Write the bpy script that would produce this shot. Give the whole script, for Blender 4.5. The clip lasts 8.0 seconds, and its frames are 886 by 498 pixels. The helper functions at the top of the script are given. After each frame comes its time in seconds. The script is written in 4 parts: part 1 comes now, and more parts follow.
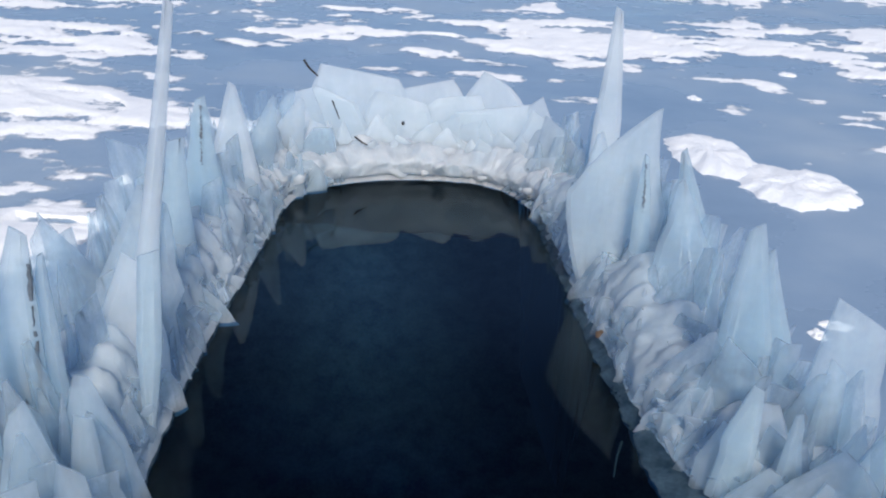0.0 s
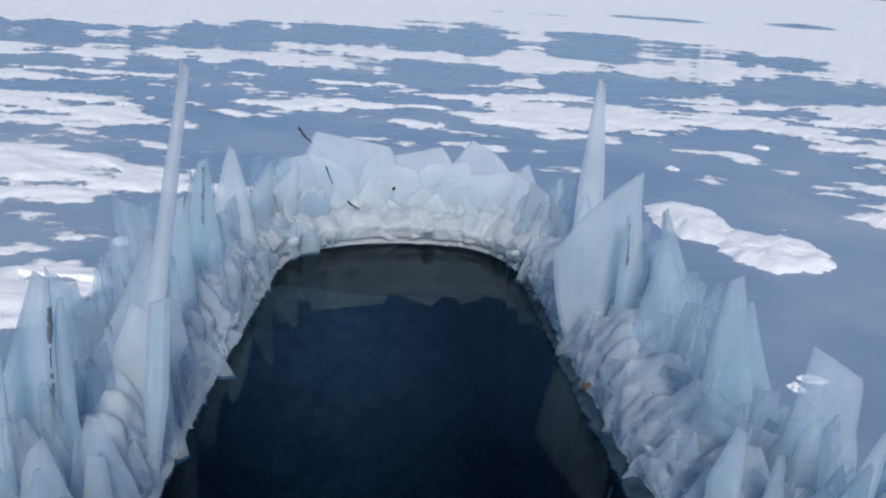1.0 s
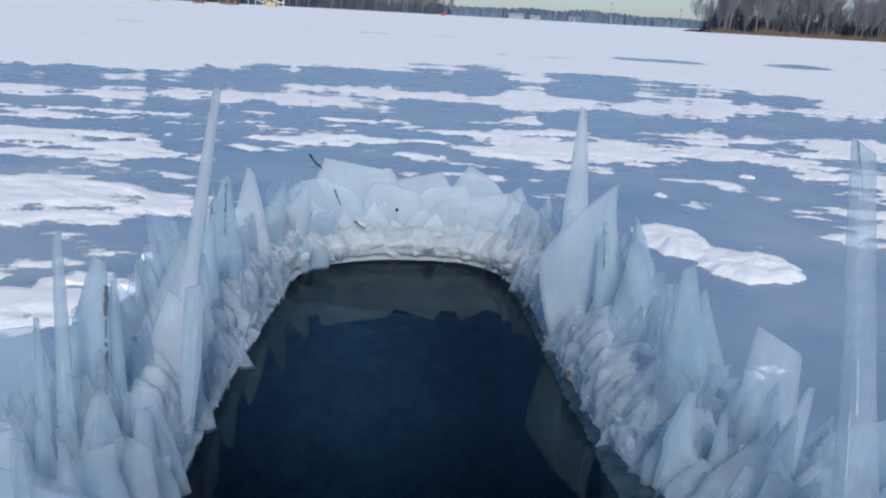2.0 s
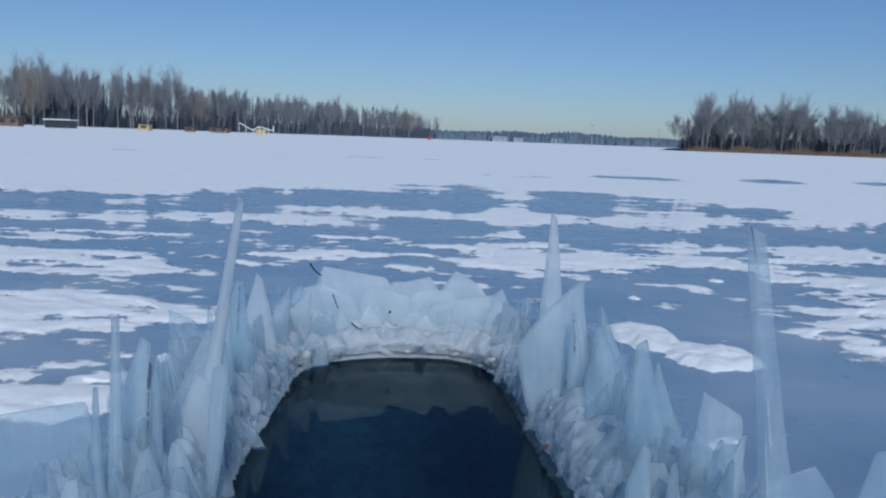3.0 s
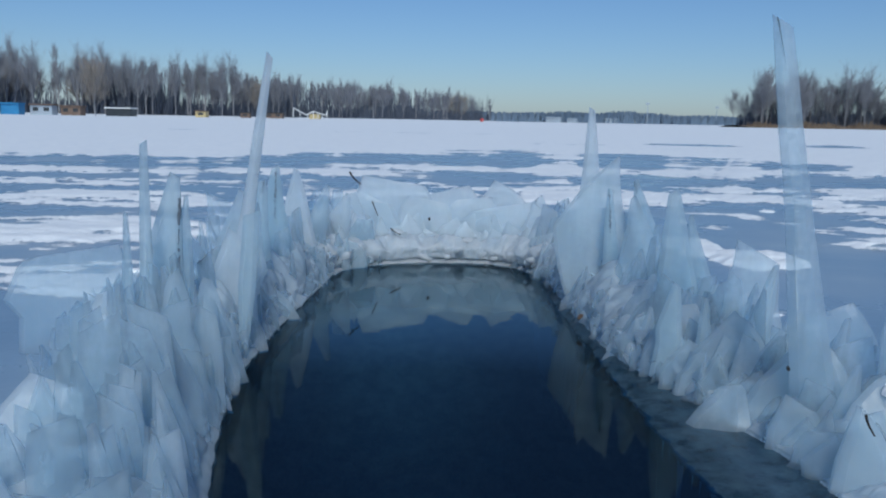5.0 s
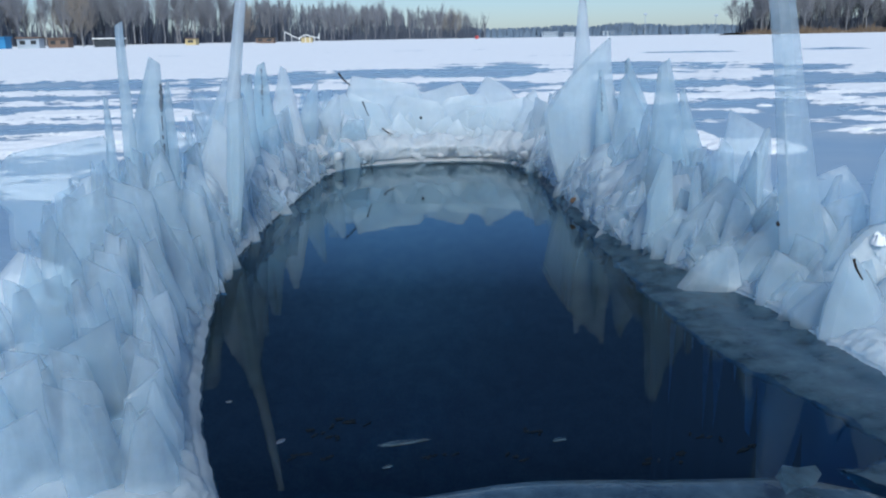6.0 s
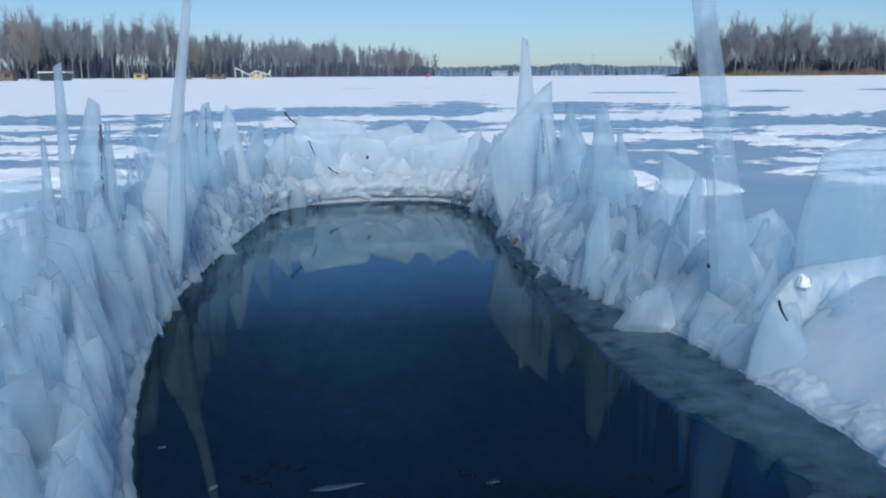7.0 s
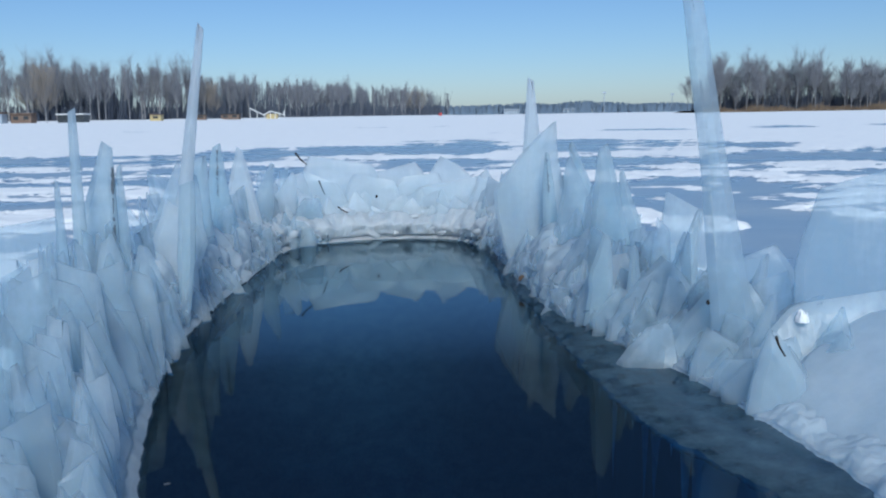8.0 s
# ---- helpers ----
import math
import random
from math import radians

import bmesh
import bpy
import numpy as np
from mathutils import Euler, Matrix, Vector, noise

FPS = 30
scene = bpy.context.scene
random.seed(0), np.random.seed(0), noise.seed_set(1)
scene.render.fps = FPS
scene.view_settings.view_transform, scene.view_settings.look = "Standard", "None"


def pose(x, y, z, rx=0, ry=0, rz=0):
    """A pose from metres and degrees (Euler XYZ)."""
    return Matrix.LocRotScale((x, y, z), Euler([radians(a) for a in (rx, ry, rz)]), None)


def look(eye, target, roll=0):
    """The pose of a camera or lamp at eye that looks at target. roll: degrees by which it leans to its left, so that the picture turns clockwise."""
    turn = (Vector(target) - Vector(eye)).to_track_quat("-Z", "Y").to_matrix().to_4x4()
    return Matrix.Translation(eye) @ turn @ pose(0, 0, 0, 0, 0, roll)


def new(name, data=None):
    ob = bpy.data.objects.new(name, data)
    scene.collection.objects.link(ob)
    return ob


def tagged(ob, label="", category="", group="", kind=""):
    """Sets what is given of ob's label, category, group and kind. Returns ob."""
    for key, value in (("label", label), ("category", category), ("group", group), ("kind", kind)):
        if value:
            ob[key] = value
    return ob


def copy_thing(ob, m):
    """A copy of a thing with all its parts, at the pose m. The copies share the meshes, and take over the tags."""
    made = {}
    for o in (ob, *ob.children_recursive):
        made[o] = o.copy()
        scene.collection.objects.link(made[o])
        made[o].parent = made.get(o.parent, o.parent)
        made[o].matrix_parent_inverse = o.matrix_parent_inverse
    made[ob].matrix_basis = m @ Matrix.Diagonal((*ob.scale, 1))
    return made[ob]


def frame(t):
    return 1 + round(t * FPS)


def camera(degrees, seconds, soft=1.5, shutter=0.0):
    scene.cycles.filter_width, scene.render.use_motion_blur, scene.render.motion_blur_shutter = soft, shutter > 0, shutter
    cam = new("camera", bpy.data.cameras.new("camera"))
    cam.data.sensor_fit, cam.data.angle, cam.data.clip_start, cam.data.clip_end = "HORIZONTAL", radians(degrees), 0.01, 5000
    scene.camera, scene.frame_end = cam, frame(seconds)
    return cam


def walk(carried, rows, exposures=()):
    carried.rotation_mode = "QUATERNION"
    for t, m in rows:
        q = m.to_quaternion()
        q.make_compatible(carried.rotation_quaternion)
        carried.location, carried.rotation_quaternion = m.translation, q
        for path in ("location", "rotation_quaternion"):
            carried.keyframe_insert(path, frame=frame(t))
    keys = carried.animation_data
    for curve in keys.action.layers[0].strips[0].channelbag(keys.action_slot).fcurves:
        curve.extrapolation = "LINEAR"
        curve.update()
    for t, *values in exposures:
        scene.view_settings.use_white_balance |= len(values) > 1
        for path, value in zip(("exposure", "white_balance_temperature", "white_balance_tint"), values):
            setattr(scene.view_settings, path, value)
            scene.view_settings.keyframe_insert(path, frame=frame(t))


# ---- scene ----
cam = camera(53.9, 8.0, soft=2.1)
PATH = [
    (0, (0.061, 0.392, 0.876), (0.07, 2.237, 0.104), 3.2),
    (0.5, (0.062, 0.366, 0.874), (0.077, 2.265, 0.246), 3.1),
    (1, (0.036, 0.307, 0.867), (0.079, 2.211, 0.255), 3.7),
    (1.2, (0.022, 0.256, 0.867), (0.072, 2.175, 0.304), 3.8),
    (2.3, (0.078, -0.028, 0.849), (0.057, 1.903, 0.329), 2.3),
    (2.5, (0.081, -0.085, 0.857), (0.009, 1.847, 0.345), 1.5),
    (3, (0.065, -0.267, 0.849), (0.1, 1.717, 0.598), 2.1),
    (3.5, (0.032, -0.32, 0.853), (0.272, 1.658, 0.685), 4.0),
    (4, (0.088, -0.327, 0.823), (0.176, 1.654, 0.56), 2.5),
    (4.2, (0.121, -0.326, 0.792), (0.133, 1.652, 0.494), 2.0),
    (5.3, (0.134, -0.295, 0.492), (0.013, 1.680, 0.201), 0.1),
    (5.5, (0.136, -0.305, 0.482), (-0.007, 1.666, 0.174), -0.7),
    (6, (0.156, -0.305, 0.46), (0.068, 1.637, -0.009), -1.1),
    (6.5, (0.168, -0.314, 0.467), (0.148, 1.631, 0.004), -1.2),
    (7, (0.176, -0.317, 0.472), (0.201, 1.645, 0.083), -0.4),
    (7.5, (0.186, -0.314, 0.475), (0.191, 1.658, 0.143), -0.3),
    (8, (0.195, -0.343, 0.478), (0.19, 1.633, 0.174), -0.9),
]
EXPOSURES = [(0.0, 0.3, 6700, 8), (0.5, -0.02, 6600, 8), (1.2, -0.03, 6400, 8), (2.5, -0.18, 6050, 5), (3.0, -0.42, 5700, 3), (3.5, -0.34, 5700, 3), (4.2, -0.46, 5700, 3), (5.3, -0.25, 5750, 0), (6.0, 0.08, 5850, 1), (6.5, 0.2, 5950, 2), (7.0, 0.0, 5750, 0), (8.0, -0.04, 5750, 0)]
walk(cam, [(t, look(eye, target, roll)) for t, eye, target, roll in PATH], EXPOSURES)

# ---- light ----
SUN_AZ, SUN_EL = radians(173), radians(40)
to_sun = Vector((math.sin(SUN_AZ) * math.cos(SUN_EL), math.cos(SUN_AZ) * math.cos(SUN_EL), math.sin(SUN_EL)))
world = bpy.data.worlds.new("sky")
scene.world = world
world.use_nodes = True
wn = world.node_tree
wn.nodes.clear()
sky = wn.nodes.new("ShaderNodeTexSky")
sky.sky_type = "NISHITA"
sky.sun_disc = False
sky.sun_elevation, sky.sun_rotation = SUN_EL, SUN_AZ
sky.air_density, sky.dust_density, sky.ozone_density, sky.altitude = 1.0, 0.5, 5.0, 200
bg = wn.nodes.new("ShaderNodeBackground")
bg.inputs[1].default_value = 0.085
wo = wn.nodes.new("ShaderNodeOutputWorld")
haze = wn.nodes.new("ShaderNodeMixRGB")
haze.blend_type = "MULTIPLY"
haze.inputs[0].default_value = 1.0
haze.inputs[2].default_value = (0.985, 0.995, 1.13, 1)
wn.links.new(sky.outputs[0], haze.inputs[1])
wn.links.new(haze.outputs[0], bg.inputs[0])
wn.links.new(bg.outputs[0], wo.inputs[0])
sun_data = bpy.data.lights.new("sun", "SUN")
sun_data.energy, sun_data.angle, sun_data.color = 3.1, radians(10), (1.0, 0.95, 0.89)
sun = new("sun", sun_data)
sun.matrix_world = look(to_sun * 50, (0, 0, 0))


# ---- materials ----
def material(name):
    m = bpy.data.materials.new(name)
    m.use_nodes = True
    return m, m.node_tree, m.node_tree.nodes["Principled BSDF"]


def node(nt, kind, **sets):
    n = nt.nodes.new(kind)
    for key, value in sets.items():
        n.inputs[key].default_value = value
    return n


def coords(nt, stretch=(1, 1, 1)):
    c = nt.nodes.new("ShaderNodeTexCoord")
    m = nt.nodes.new("ShaderNodeMapping")
    m.inputs["Scale"].default_value = stretch
    nt.links.new(c.outputs["Object"], m.inputs["Vector"])
    return m.outputs["Vector"]


def noise_tex(nt, vec, scale, detail=6, rough=0.55):
    n = node(nt, "ShaderNodeTexNoise", Scale=scale, Detail=detail, Roughness=rough)
    nt.links.new(vec, n.inputs["Vector"])
    return n.outputs["Fac"]


def ramp(nt, fac, *stops):
    r = nt.nodes.new("ShaderNodeValToRGB")
    e = r.color_ramp.elements
    while len(e) < len(stops):
        e.new(0.5)
    for k, (p, c) in zip(e, stops):
        k.position, k.color = p, (*c, 1)
    nt.links.new(fac, r.inputs[0])
    return r.outputs[0]


def mix(nt, fac, a, b):
    m = nt.nodes.new("ShaderNodeMix")
    m.data_type = "RGBA"
    for s, v in ((m.inputs[0], fac), (m.inputs[6], a), (m.inputs[7], b)):
        if hasattr(v, "links"):
            nt.links.new(v, s)
        else:
            s.default_value = v if isinstance(v, float) else (*v, 1)
    return m.outputs[2]


def maths(nt, op, a, b=0.0, clamp=False):
    m = nt.nodes.new("ShaderNodeMath")
    m.operation, m.use_clamp = op, clamp
    for s, v in zip(m.inputs, (a, b)):
        if hasattr(v, "links"):
            nt.links.new(v, s)
        else:
            s.default_value = v
    return m.outputs[0]


def bump(nt, p, height, strength, distance):
    b = node(nt, "ShaderNodeBump", Strength=strength, Distance=distance)
    nt.links.new(height, b.inputs["Height"])
    nt.links.new(b.outputs[0], p.inputs["Normal"])


def mixed(name, *stops, scale=6.0, rough=0.7, metal=0.0, relief=0.3, depth=0.01, stretch=(1, 1, 1)):
    """A surface whose colour wanders between the stops at two scales, with a fine relief."""
    m, nt, p = material(name)
    v = coords(nt, stretch)
    a, b = noise_tex(nt, v, scale, 5), noise_tex(nt, v, scale * 6.3, 4)
    f = maths(nt, "ADD", maths(nt, "MULTIPLY", a, 0.65), maths(nt, "MULTIPLY", b, 0.35))
    nt.links.new(ramp(nt, f, *stops), p.inputs["Base Color"])
    p.inputs["Roughness"].default_value, p.inputs["Metallic"].default_value = rough, metal
    bump(nt, p, f, relief, depth)
    return m


def ice_material(name, pale, deep, clear, rough, grain=9.0, stretch=(1, 1, 0.25)):
    """Lake ice: milky in its body, light soaks through it, partly clear, smooth and half melted."""
    m, nt, p = material(name)
    v = coords(nt, stretch)
    w = coords(nt)
    big, fine = noise_tex(nt, v, grain, 4, 0.5), noise_tex(nt, w, grain * 6, 3, 0.5)
    vein = noise_tex(nt, coords(nt, (stretch[0], stretch[1], stretch[2] * 0.35)), grain * 5, 4, 0.6)
    info = nt.nodes.new("ShaderNodeObjectInfo")
    f = maths(nt, "ADD", maths(nt, "MULTIPLY", big, 0.72), maths(nt, "MULTIPLY", fine, 0.13))
    f = maths(nt, "ADD", f, maths(nt, "MULTIPLY", vein, 0.15))
    f = maths(nt, "ADD", f, maths(nt, "MULTIPLY", maths(nt, "SUBTRACT", info.outputs["Random"], 0.5), 0.16))
    nt.links.new(ramp(nt, f, (0.34, deep), (0.66, pale)), p.inputs["Base Color"])
    p.inputs["Roughness"].default_value = rough
    p.inputs["IOR"].default_value = 1.31
    p.inputs["Subsurface Weight"].default_value = 0.9
    p.inputs["Subsurface Radius"].default_value = (0.95, 1.0, 1.0)
    p.inputs["Subsurface Scale"].default_value = 0.045
    h = maths(nt, "ADD", maths(nt, "MULTIPLY", big, 0.8), maths(nt, "ADD", maths(nt, "MULTIPLY", vein, 0.6), maths(nt, "MULTIPLY", fine, 0.15)))
    bump(nt, p, h, 0.45, 0.009)
    glass = nt.nodes.new("ShaderNodeBsdfTransparent")
    glass.inputs[0].default_value = (0.90, 0.95, 0.98, 1)
    both = nt.nodes.new("ShaderNodeMixShader")
    t = maths(nt, "MULTIPLY", maths(nt, "SUBTRACT", 1.45, f, True), clear, True)
    nt.links.new(t, both.inputs[0])
    soak = nt.nodes.new("ShaderNodeBsdfTranslucent")
    nt.links.new(p.inputs["Base Color"].links[0].from_socket, soak.inputs[0])
    body = nt.nodes.new("ShaderNodeMixShader")
    body.inputs[0].default_value = 0.35
    nt.links.new(p.outputs[0], body.inputs[1])
    nt.links.new(soak.outputs[0], body.inputs[2])
    nt.links.new(body.outputs[0], both.inputs[1])
    nt.links.new(glass.outputs[0], both.inputs[2])
    nt.links.new(both.outputs[0], nt.nodes["Material Output"].inputs["Surface"])
    return m


ICE = ice_material("clear_ice", (0.79, 0.87, 0.92), (0.63, 0.76, 0.85), 0.70, 0.2)
ICE_BLUE = ice_material("blue_ice", (0.70, 0.82, 0.88), (0.54, 0.70, 0.80), 0.52, 0.16)
ICE_THIN = ice_material("thin_clear_ice", (0.80, 0.88, 0.92), (0.66, 0.78, 0.86), 0.84, 0.2)
ICE_GLASS = ice_material("glassy_ice", (0.80, 0.88, 0.92), (0.66, 0.78, 0.86), 0.58, 0.22)
WET_ICE = ice_material("wet_ice", (0.12, 0.20, 0.26), (0.03, 0.07, 0.11), 0.35, 0.2, 26.0, (1, 1, 1))
ICE_CLOUDY = ice_material("cloudy_ice", (0.84, 0.89, 0.92), (0.72, 0.80, 0.86), 0.52, 0.26, 8.0, (1, 1, 0.5))
RIM_ICE = ice_material("frozen_slush", (0.72, 0.81, 0.88), (0.58, 0.70, 0.79), 0.25, 0.3, 9.0, (1, 1, 0.3))
SLUSH = ice_material("white_slush", (0.80, 0.82, 0.84), (0.64, 0.71, 0.77), 0.2, 0.45, 14.0, (1, 1, 0.8))
ICE_MILKY = ice_material("milky_ice", (0.84, 0.89, 0.92), (0.72, 0.81, 0.87), 0.44, 0.28, 6.0, (1, 1, 0.7))
DARK_ICE = mixed("clear_dark_ice", (0.35, (0.010, 0.024, 0.042)), (0.7, (0.05, 0.085, 0.115)), scale=14, rough=0.2, relief=0.35, depth=0.008)
# near-black: the shade below the ice edge is put into this colour
SHADED_ICE = mixed("sunken_ice_shaded", (0.35, (0.004, 0.008, 0.012)), (0.7, (0.012, 0.02, 0.03)), scale=14, rough=0.8)
SNOW = mixed("snow", (0.3, (0.80, 0.83, 0.87)), (0.7, (0.90, 0.90, 0.90)), scale=9, rough=0.85, relief=0.6, depth=0.02)
DIRT = mixed("dirt_in_ice", (0.3, (0.05, 0.065, 0.08)), (0.7, (0.17, 0.20, 0.24)), scale=60, rough=0.6)
FLECK = mixed("wet_dark_fleck", (0.3, (0.003, 0.006, 0.010)), (0.7, (0.008, 0.014, 0.022)), scale=90, rough=0.5)
FLECK.node_tree.nodes["Principled BSDF"].inputs["Specular IOR Level"].default_value = 0.05
FROST = mixed("frost_in_cracks", (0.3, (0.55, 0.63, 0.68)), (0.7, (0.70, 0.75, 0.79)), scale=70, rough=0.7)
TWIG = mixed("dark_bark", (0.3, (0.012, 0.010, 0.010)), (0.7, (0.05, 0.04, 0.035)), scale=80, rough=0.8)
TWIG.node_tree.nodes["Principled BSDF"].inputs["Specular IOR Level"].default_value = 0.1
LEAF = mixed("dead_leaf", (0.3, (0.06, 0.038, 0.025)), (0.7, (0.13, 0.08, 0.05)), scale=50, rough=0.7)
# tree greys are lifted and blued to carry the air's haze in their colour
BARK_GREY = mixed("grey_bark", (0.3, (0.20, 0.20, 0.215)), (0.7, (0.29, 0.285, 0.30)), scale=0.6, rough=0.9)
BARK_PALE = mixed("pale_bark", (0.3, (0.26, 0.25, 0.25)), (0.7, (0.34, 0.325, 0.33)), scale=0.5, rough=0.9)
TWIGS_GREY = mixed("grey_twigs", (0.3, (0.19, 0.195, 0.22)), (0.7, (0.27, 0.275, 0.30)), scale=0.2, rough=0.9)
TWIGS_TAN = mixed("tan_twigs", (0.3, (0.25, 0.215, 0.185)), (0.7, (0.34, 0.30, 0.26)), scale=0.2, rough=0.9)
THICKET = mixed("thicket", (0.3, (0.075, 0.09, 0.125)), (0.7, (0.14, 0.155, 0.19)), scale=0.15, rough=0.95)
REED = mixed("dry_reed", (0.3, (0.13, 0.095, 0.07)), (0.7, (0.30, 0.22, 0.145)), scale=0.3, rough=0.9)
# distance haze is mixed into this wood's blue colour
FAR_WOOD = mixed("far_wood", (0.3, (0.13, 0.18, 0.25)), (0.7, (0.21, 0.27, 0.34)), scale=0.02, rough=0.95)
WHITE_PAINT = mixed("white_paint", (0.3, (0.70, 0.70, 0.68)), (0.7, (0.82, 0.82, 0.80)), scale=0.7, rough=0.5)
YELLOW_PAINT = mixed("yellow_paint", (0.3, (0.45, 0.35, 0.16)), (0.7, (0.6, 0.48, 0.26)), scale=0.7, rough=0.6)
BLUE_PAINT = mixed("blue_paint", (0.3, (0.03, 0.17, 0.36)), (0.7, (0.06, 0.26, 0.48)), scale=0.7, rough=0.5)
RED_PAINT = mixed("red_paint", (0.3, (0.40, 0.05, 0.05)), (0.7, (0.55, 0.10, 0.09)), scale=0.7, rough=0.5)
BROWN_WOOD = mixed("brown_boards", (0.3, (0.12, 0.08, 0.06)), (0.7, (0.24, 0.17, 0.13)), scale=0.7, rough=0.8)
DARK_GLASS = mixed("dark_opening", (0.3, (0.02, 0.025, 0.03)), (0.7, (0.05, 0.055, 0.06)), scale=0.7, rough=0.4)
CONCRETE = mixed("pale_render", (0.3, (0.32, 0.37, 0.43)), (0.7, (0.45, 0.50, 0.55)), scale=0.05, rough=0.9)
BED = mixed("lake_bed", (0.38, (0.024, 0.032, 0.038)), (0.62, (0.11, 0.095, 0.078)), scale=9, rough=0.95)


def lake_material():
    """Bare ice, and snow crust where the sheet's own thickness of snow says so."""
    m, nt, p = material("lake_ice_and_snow")
    v = coords(nt)
    a = nt.nodes.new("ShaderNodeAttribute")
    a.attribute_name = "snow_depth"
    n1, n2, n3, n4 = noise_tex(nt, v, 7.0, 7, 0.65), noise_tex(nt, v, 0.9, 6), noise_tex(nt, v, 40, 4), noise_tex(nt, v, 1.6, 8, 0.7)
    f = maths(nt, "ADD", a.outputs["Fac"], maths(nt, "MULTIPLY", maths(nt, "SUBTRACT", n1, 0.5), 1.2))
    f = maths(nt, "ADD", f, maths(nt, "MULTIPLY", maths(nt, "SUBTRACT", n4, 0.5), 0.9))
    f = maths(nt, "ADD", maths(nt, "MULTIPLY", f, 9.0), 0.35, True)
    ice = ramp(nt, n2, (0.32, (0.17, 0.25, 0.35)), (0.52, (0.24, 0.33, 0.44)), (0.7, (0.36, 0.44, 0.52)))
    snow = ramp(nt, n1, (0.3, (0.82, 0.84, 0.87)), (0.65, (0.94, 0.94, 0.94)))
    nt.links.new(mix(nt, f, ice, snow), p.inputs["Base Color"])
    nt.links.new(maths(nt, "ADD", maths(nt, "MULTIPLY", f, 0.5), maths(nt, "MULTIPLY", n2, 0.55)), p.inputs["Roughness"])
    p.inputs["IOR"].default_value = 1.31
    h = maths(nt, "ADD", maths(nt, "MULTIPLY", n1, f), maths(nt, "MULTIPLY", n3, 0.08))
    bump(nt, p, h, 0.5, 0.03)
    return m


def water_material():
    """Still water: dark blue when looked into, a mirror at a shallow view."""
    m, nt, p = material("lake_water")
    nt.nodes.remove(p)
    b = node(nt, "ShaderNodeBump", Strength=0.06, Distance=0.01)
    nt.links.new(noise_tex(nt, coords(nt), 5.0, 3), b.inputs["Height"])
    depth = node(nt, "ShaderNodeBsdfRefraction", Color=(0.10, 0.33, 0.64, 1), Roughness=0.02, IOR=1.33)
    gloss = node(nt, "ShaderNodeBsdfGlossy", Color=(0.72, 0.90, 1.0, 1), Roughness=0.03)
    view = node(nt, "ShaderNodeLayerWeight", Blend=0.5)
    both = nt.nodes.new("ShaderNodeMixShader")
    grey = lambda v: (v, v, v)
    nt.links.new(ramp(nt, view.outputs["Facing"], (0.38, grey(0.02)), (0.49, grey(0.036)), (0.57, grey(0.08)), (0.66, grey(0.08)), (0.72, grey(0.10)), (0.79, grey(0.31)), (0.86, grey(0.46)), (1.0, grey(0.95))), both.inputs[0])
    for n in (depth, gloss):
        nt.links.new(b.outputs[0], n.inputs["Normal"])
    nt.links.new(depth.outputs[0], both.inputs[1])
    nt.links.new(gloss.outputs[0], both.inputs[2])
    nt.links.new(both.outputs[0], nt.nodes["Material Output"].inputs["Surface"])
    return m


LAKE, WATER = lake_material(), water_material()


# ---- building helpers ----
def part(name, bm, mat, parent=None, label="", smooth=False):
    """Links a bmesh as one mesh object, under a thing or a part."""
    me = bpy.data.meshes.new(name)
    bmesh.ops.recalc_face_normals(bm, faces=bm.faces)
    if smooth:
        for f in bm.faces:
            f.smooth = True
    bm.to_mesh(me)
    bm.free()
    me.materials.append(mat)
    ob = new(name, me)
    if parent:
        ob.parent = parent
    if label:
        tagged(ob, label)
    return ob


def box(bm, x0, x1, y0, y1, z0, z1, bevel=0.0):
    r = bmesh.ops.create_cube(bm, size=1, matrix=Matrix.Translation(((x0 + x1) / 2, (y0 + y1) / 2, (z0 + z1) / 2)) @ Matrix.Diagonal((x1 - x0, y1 - y0, z1 - z0, 1)))
    if bevel:
        bmesh.ops.bevel(bm, geom=list({e for v in r["verts"] for e in v.link_edges}), offset=bevel, segments=1, affect="EDGES")


def tube(verts, faces, p, q, r0, r1, sides=3):
    """Adds a tapered tube from p to q to plain lists of vertices and faces."""
    d = (q - p).normalized()
    u = d.orthogonal().normalized()
    w = d.cross(u)
    k = len(verts)
    for c, r in ((p, r0), (q, r1)):
        for i in range(sides):
            a = 2 * math.pi * i / sides
            verts.append(c + (u * math.cos(a) + w * math.sin(a)) * r)
    for i in range(sides):
        j = (i + 1) % sides
        faces.append((k + i, k + j, k + sides + j, k + sides + i))


def mesh_of(name, verts, faces, mat, smooth=False):
    me = bpy.data.meshes.new(name)
    me.from_pydata(verts, [], faces)
    me.materials.append(mat)
    if smooth:
        me.polygons.foreach_set("use_smooth", [True] * len(me.polygons))
    me.update()
    return me


# value noise on arrays, for the large sheets
def lattice(ix, iy, seed):
    h = (ix * 374761393 + iy * 668265263 + seed * 974634777) & 0x7FFFFFFF
    h = ((h ^ (h >> 13)) * 1274126177) & 0x7FFFFFFF
    return ((h ^ (h >> 16)) & 0xFFFF) / 65535.0


def vnoise(x, y, seed=0):
    ix, iy = np.floor(x).astype(np.int64), np.floor(y).astype(np.int64)
    fx, fy = x - ix, y - iy
    fx, fy = fx * fx * (3 - 2 * fx), fy * fy * (3 - 2 * fy)
    a, b = lattice(ix, iy, seed), lattice(ix + 1, iy, seed)
    c, d = lattice(ix, iy + 1, seed), lattice(ix + 1, iy + 1, seed)
    return (a + (b - a) * fx) * (1 - fy) + (c + (d - c) * fx) * fy - 0.5


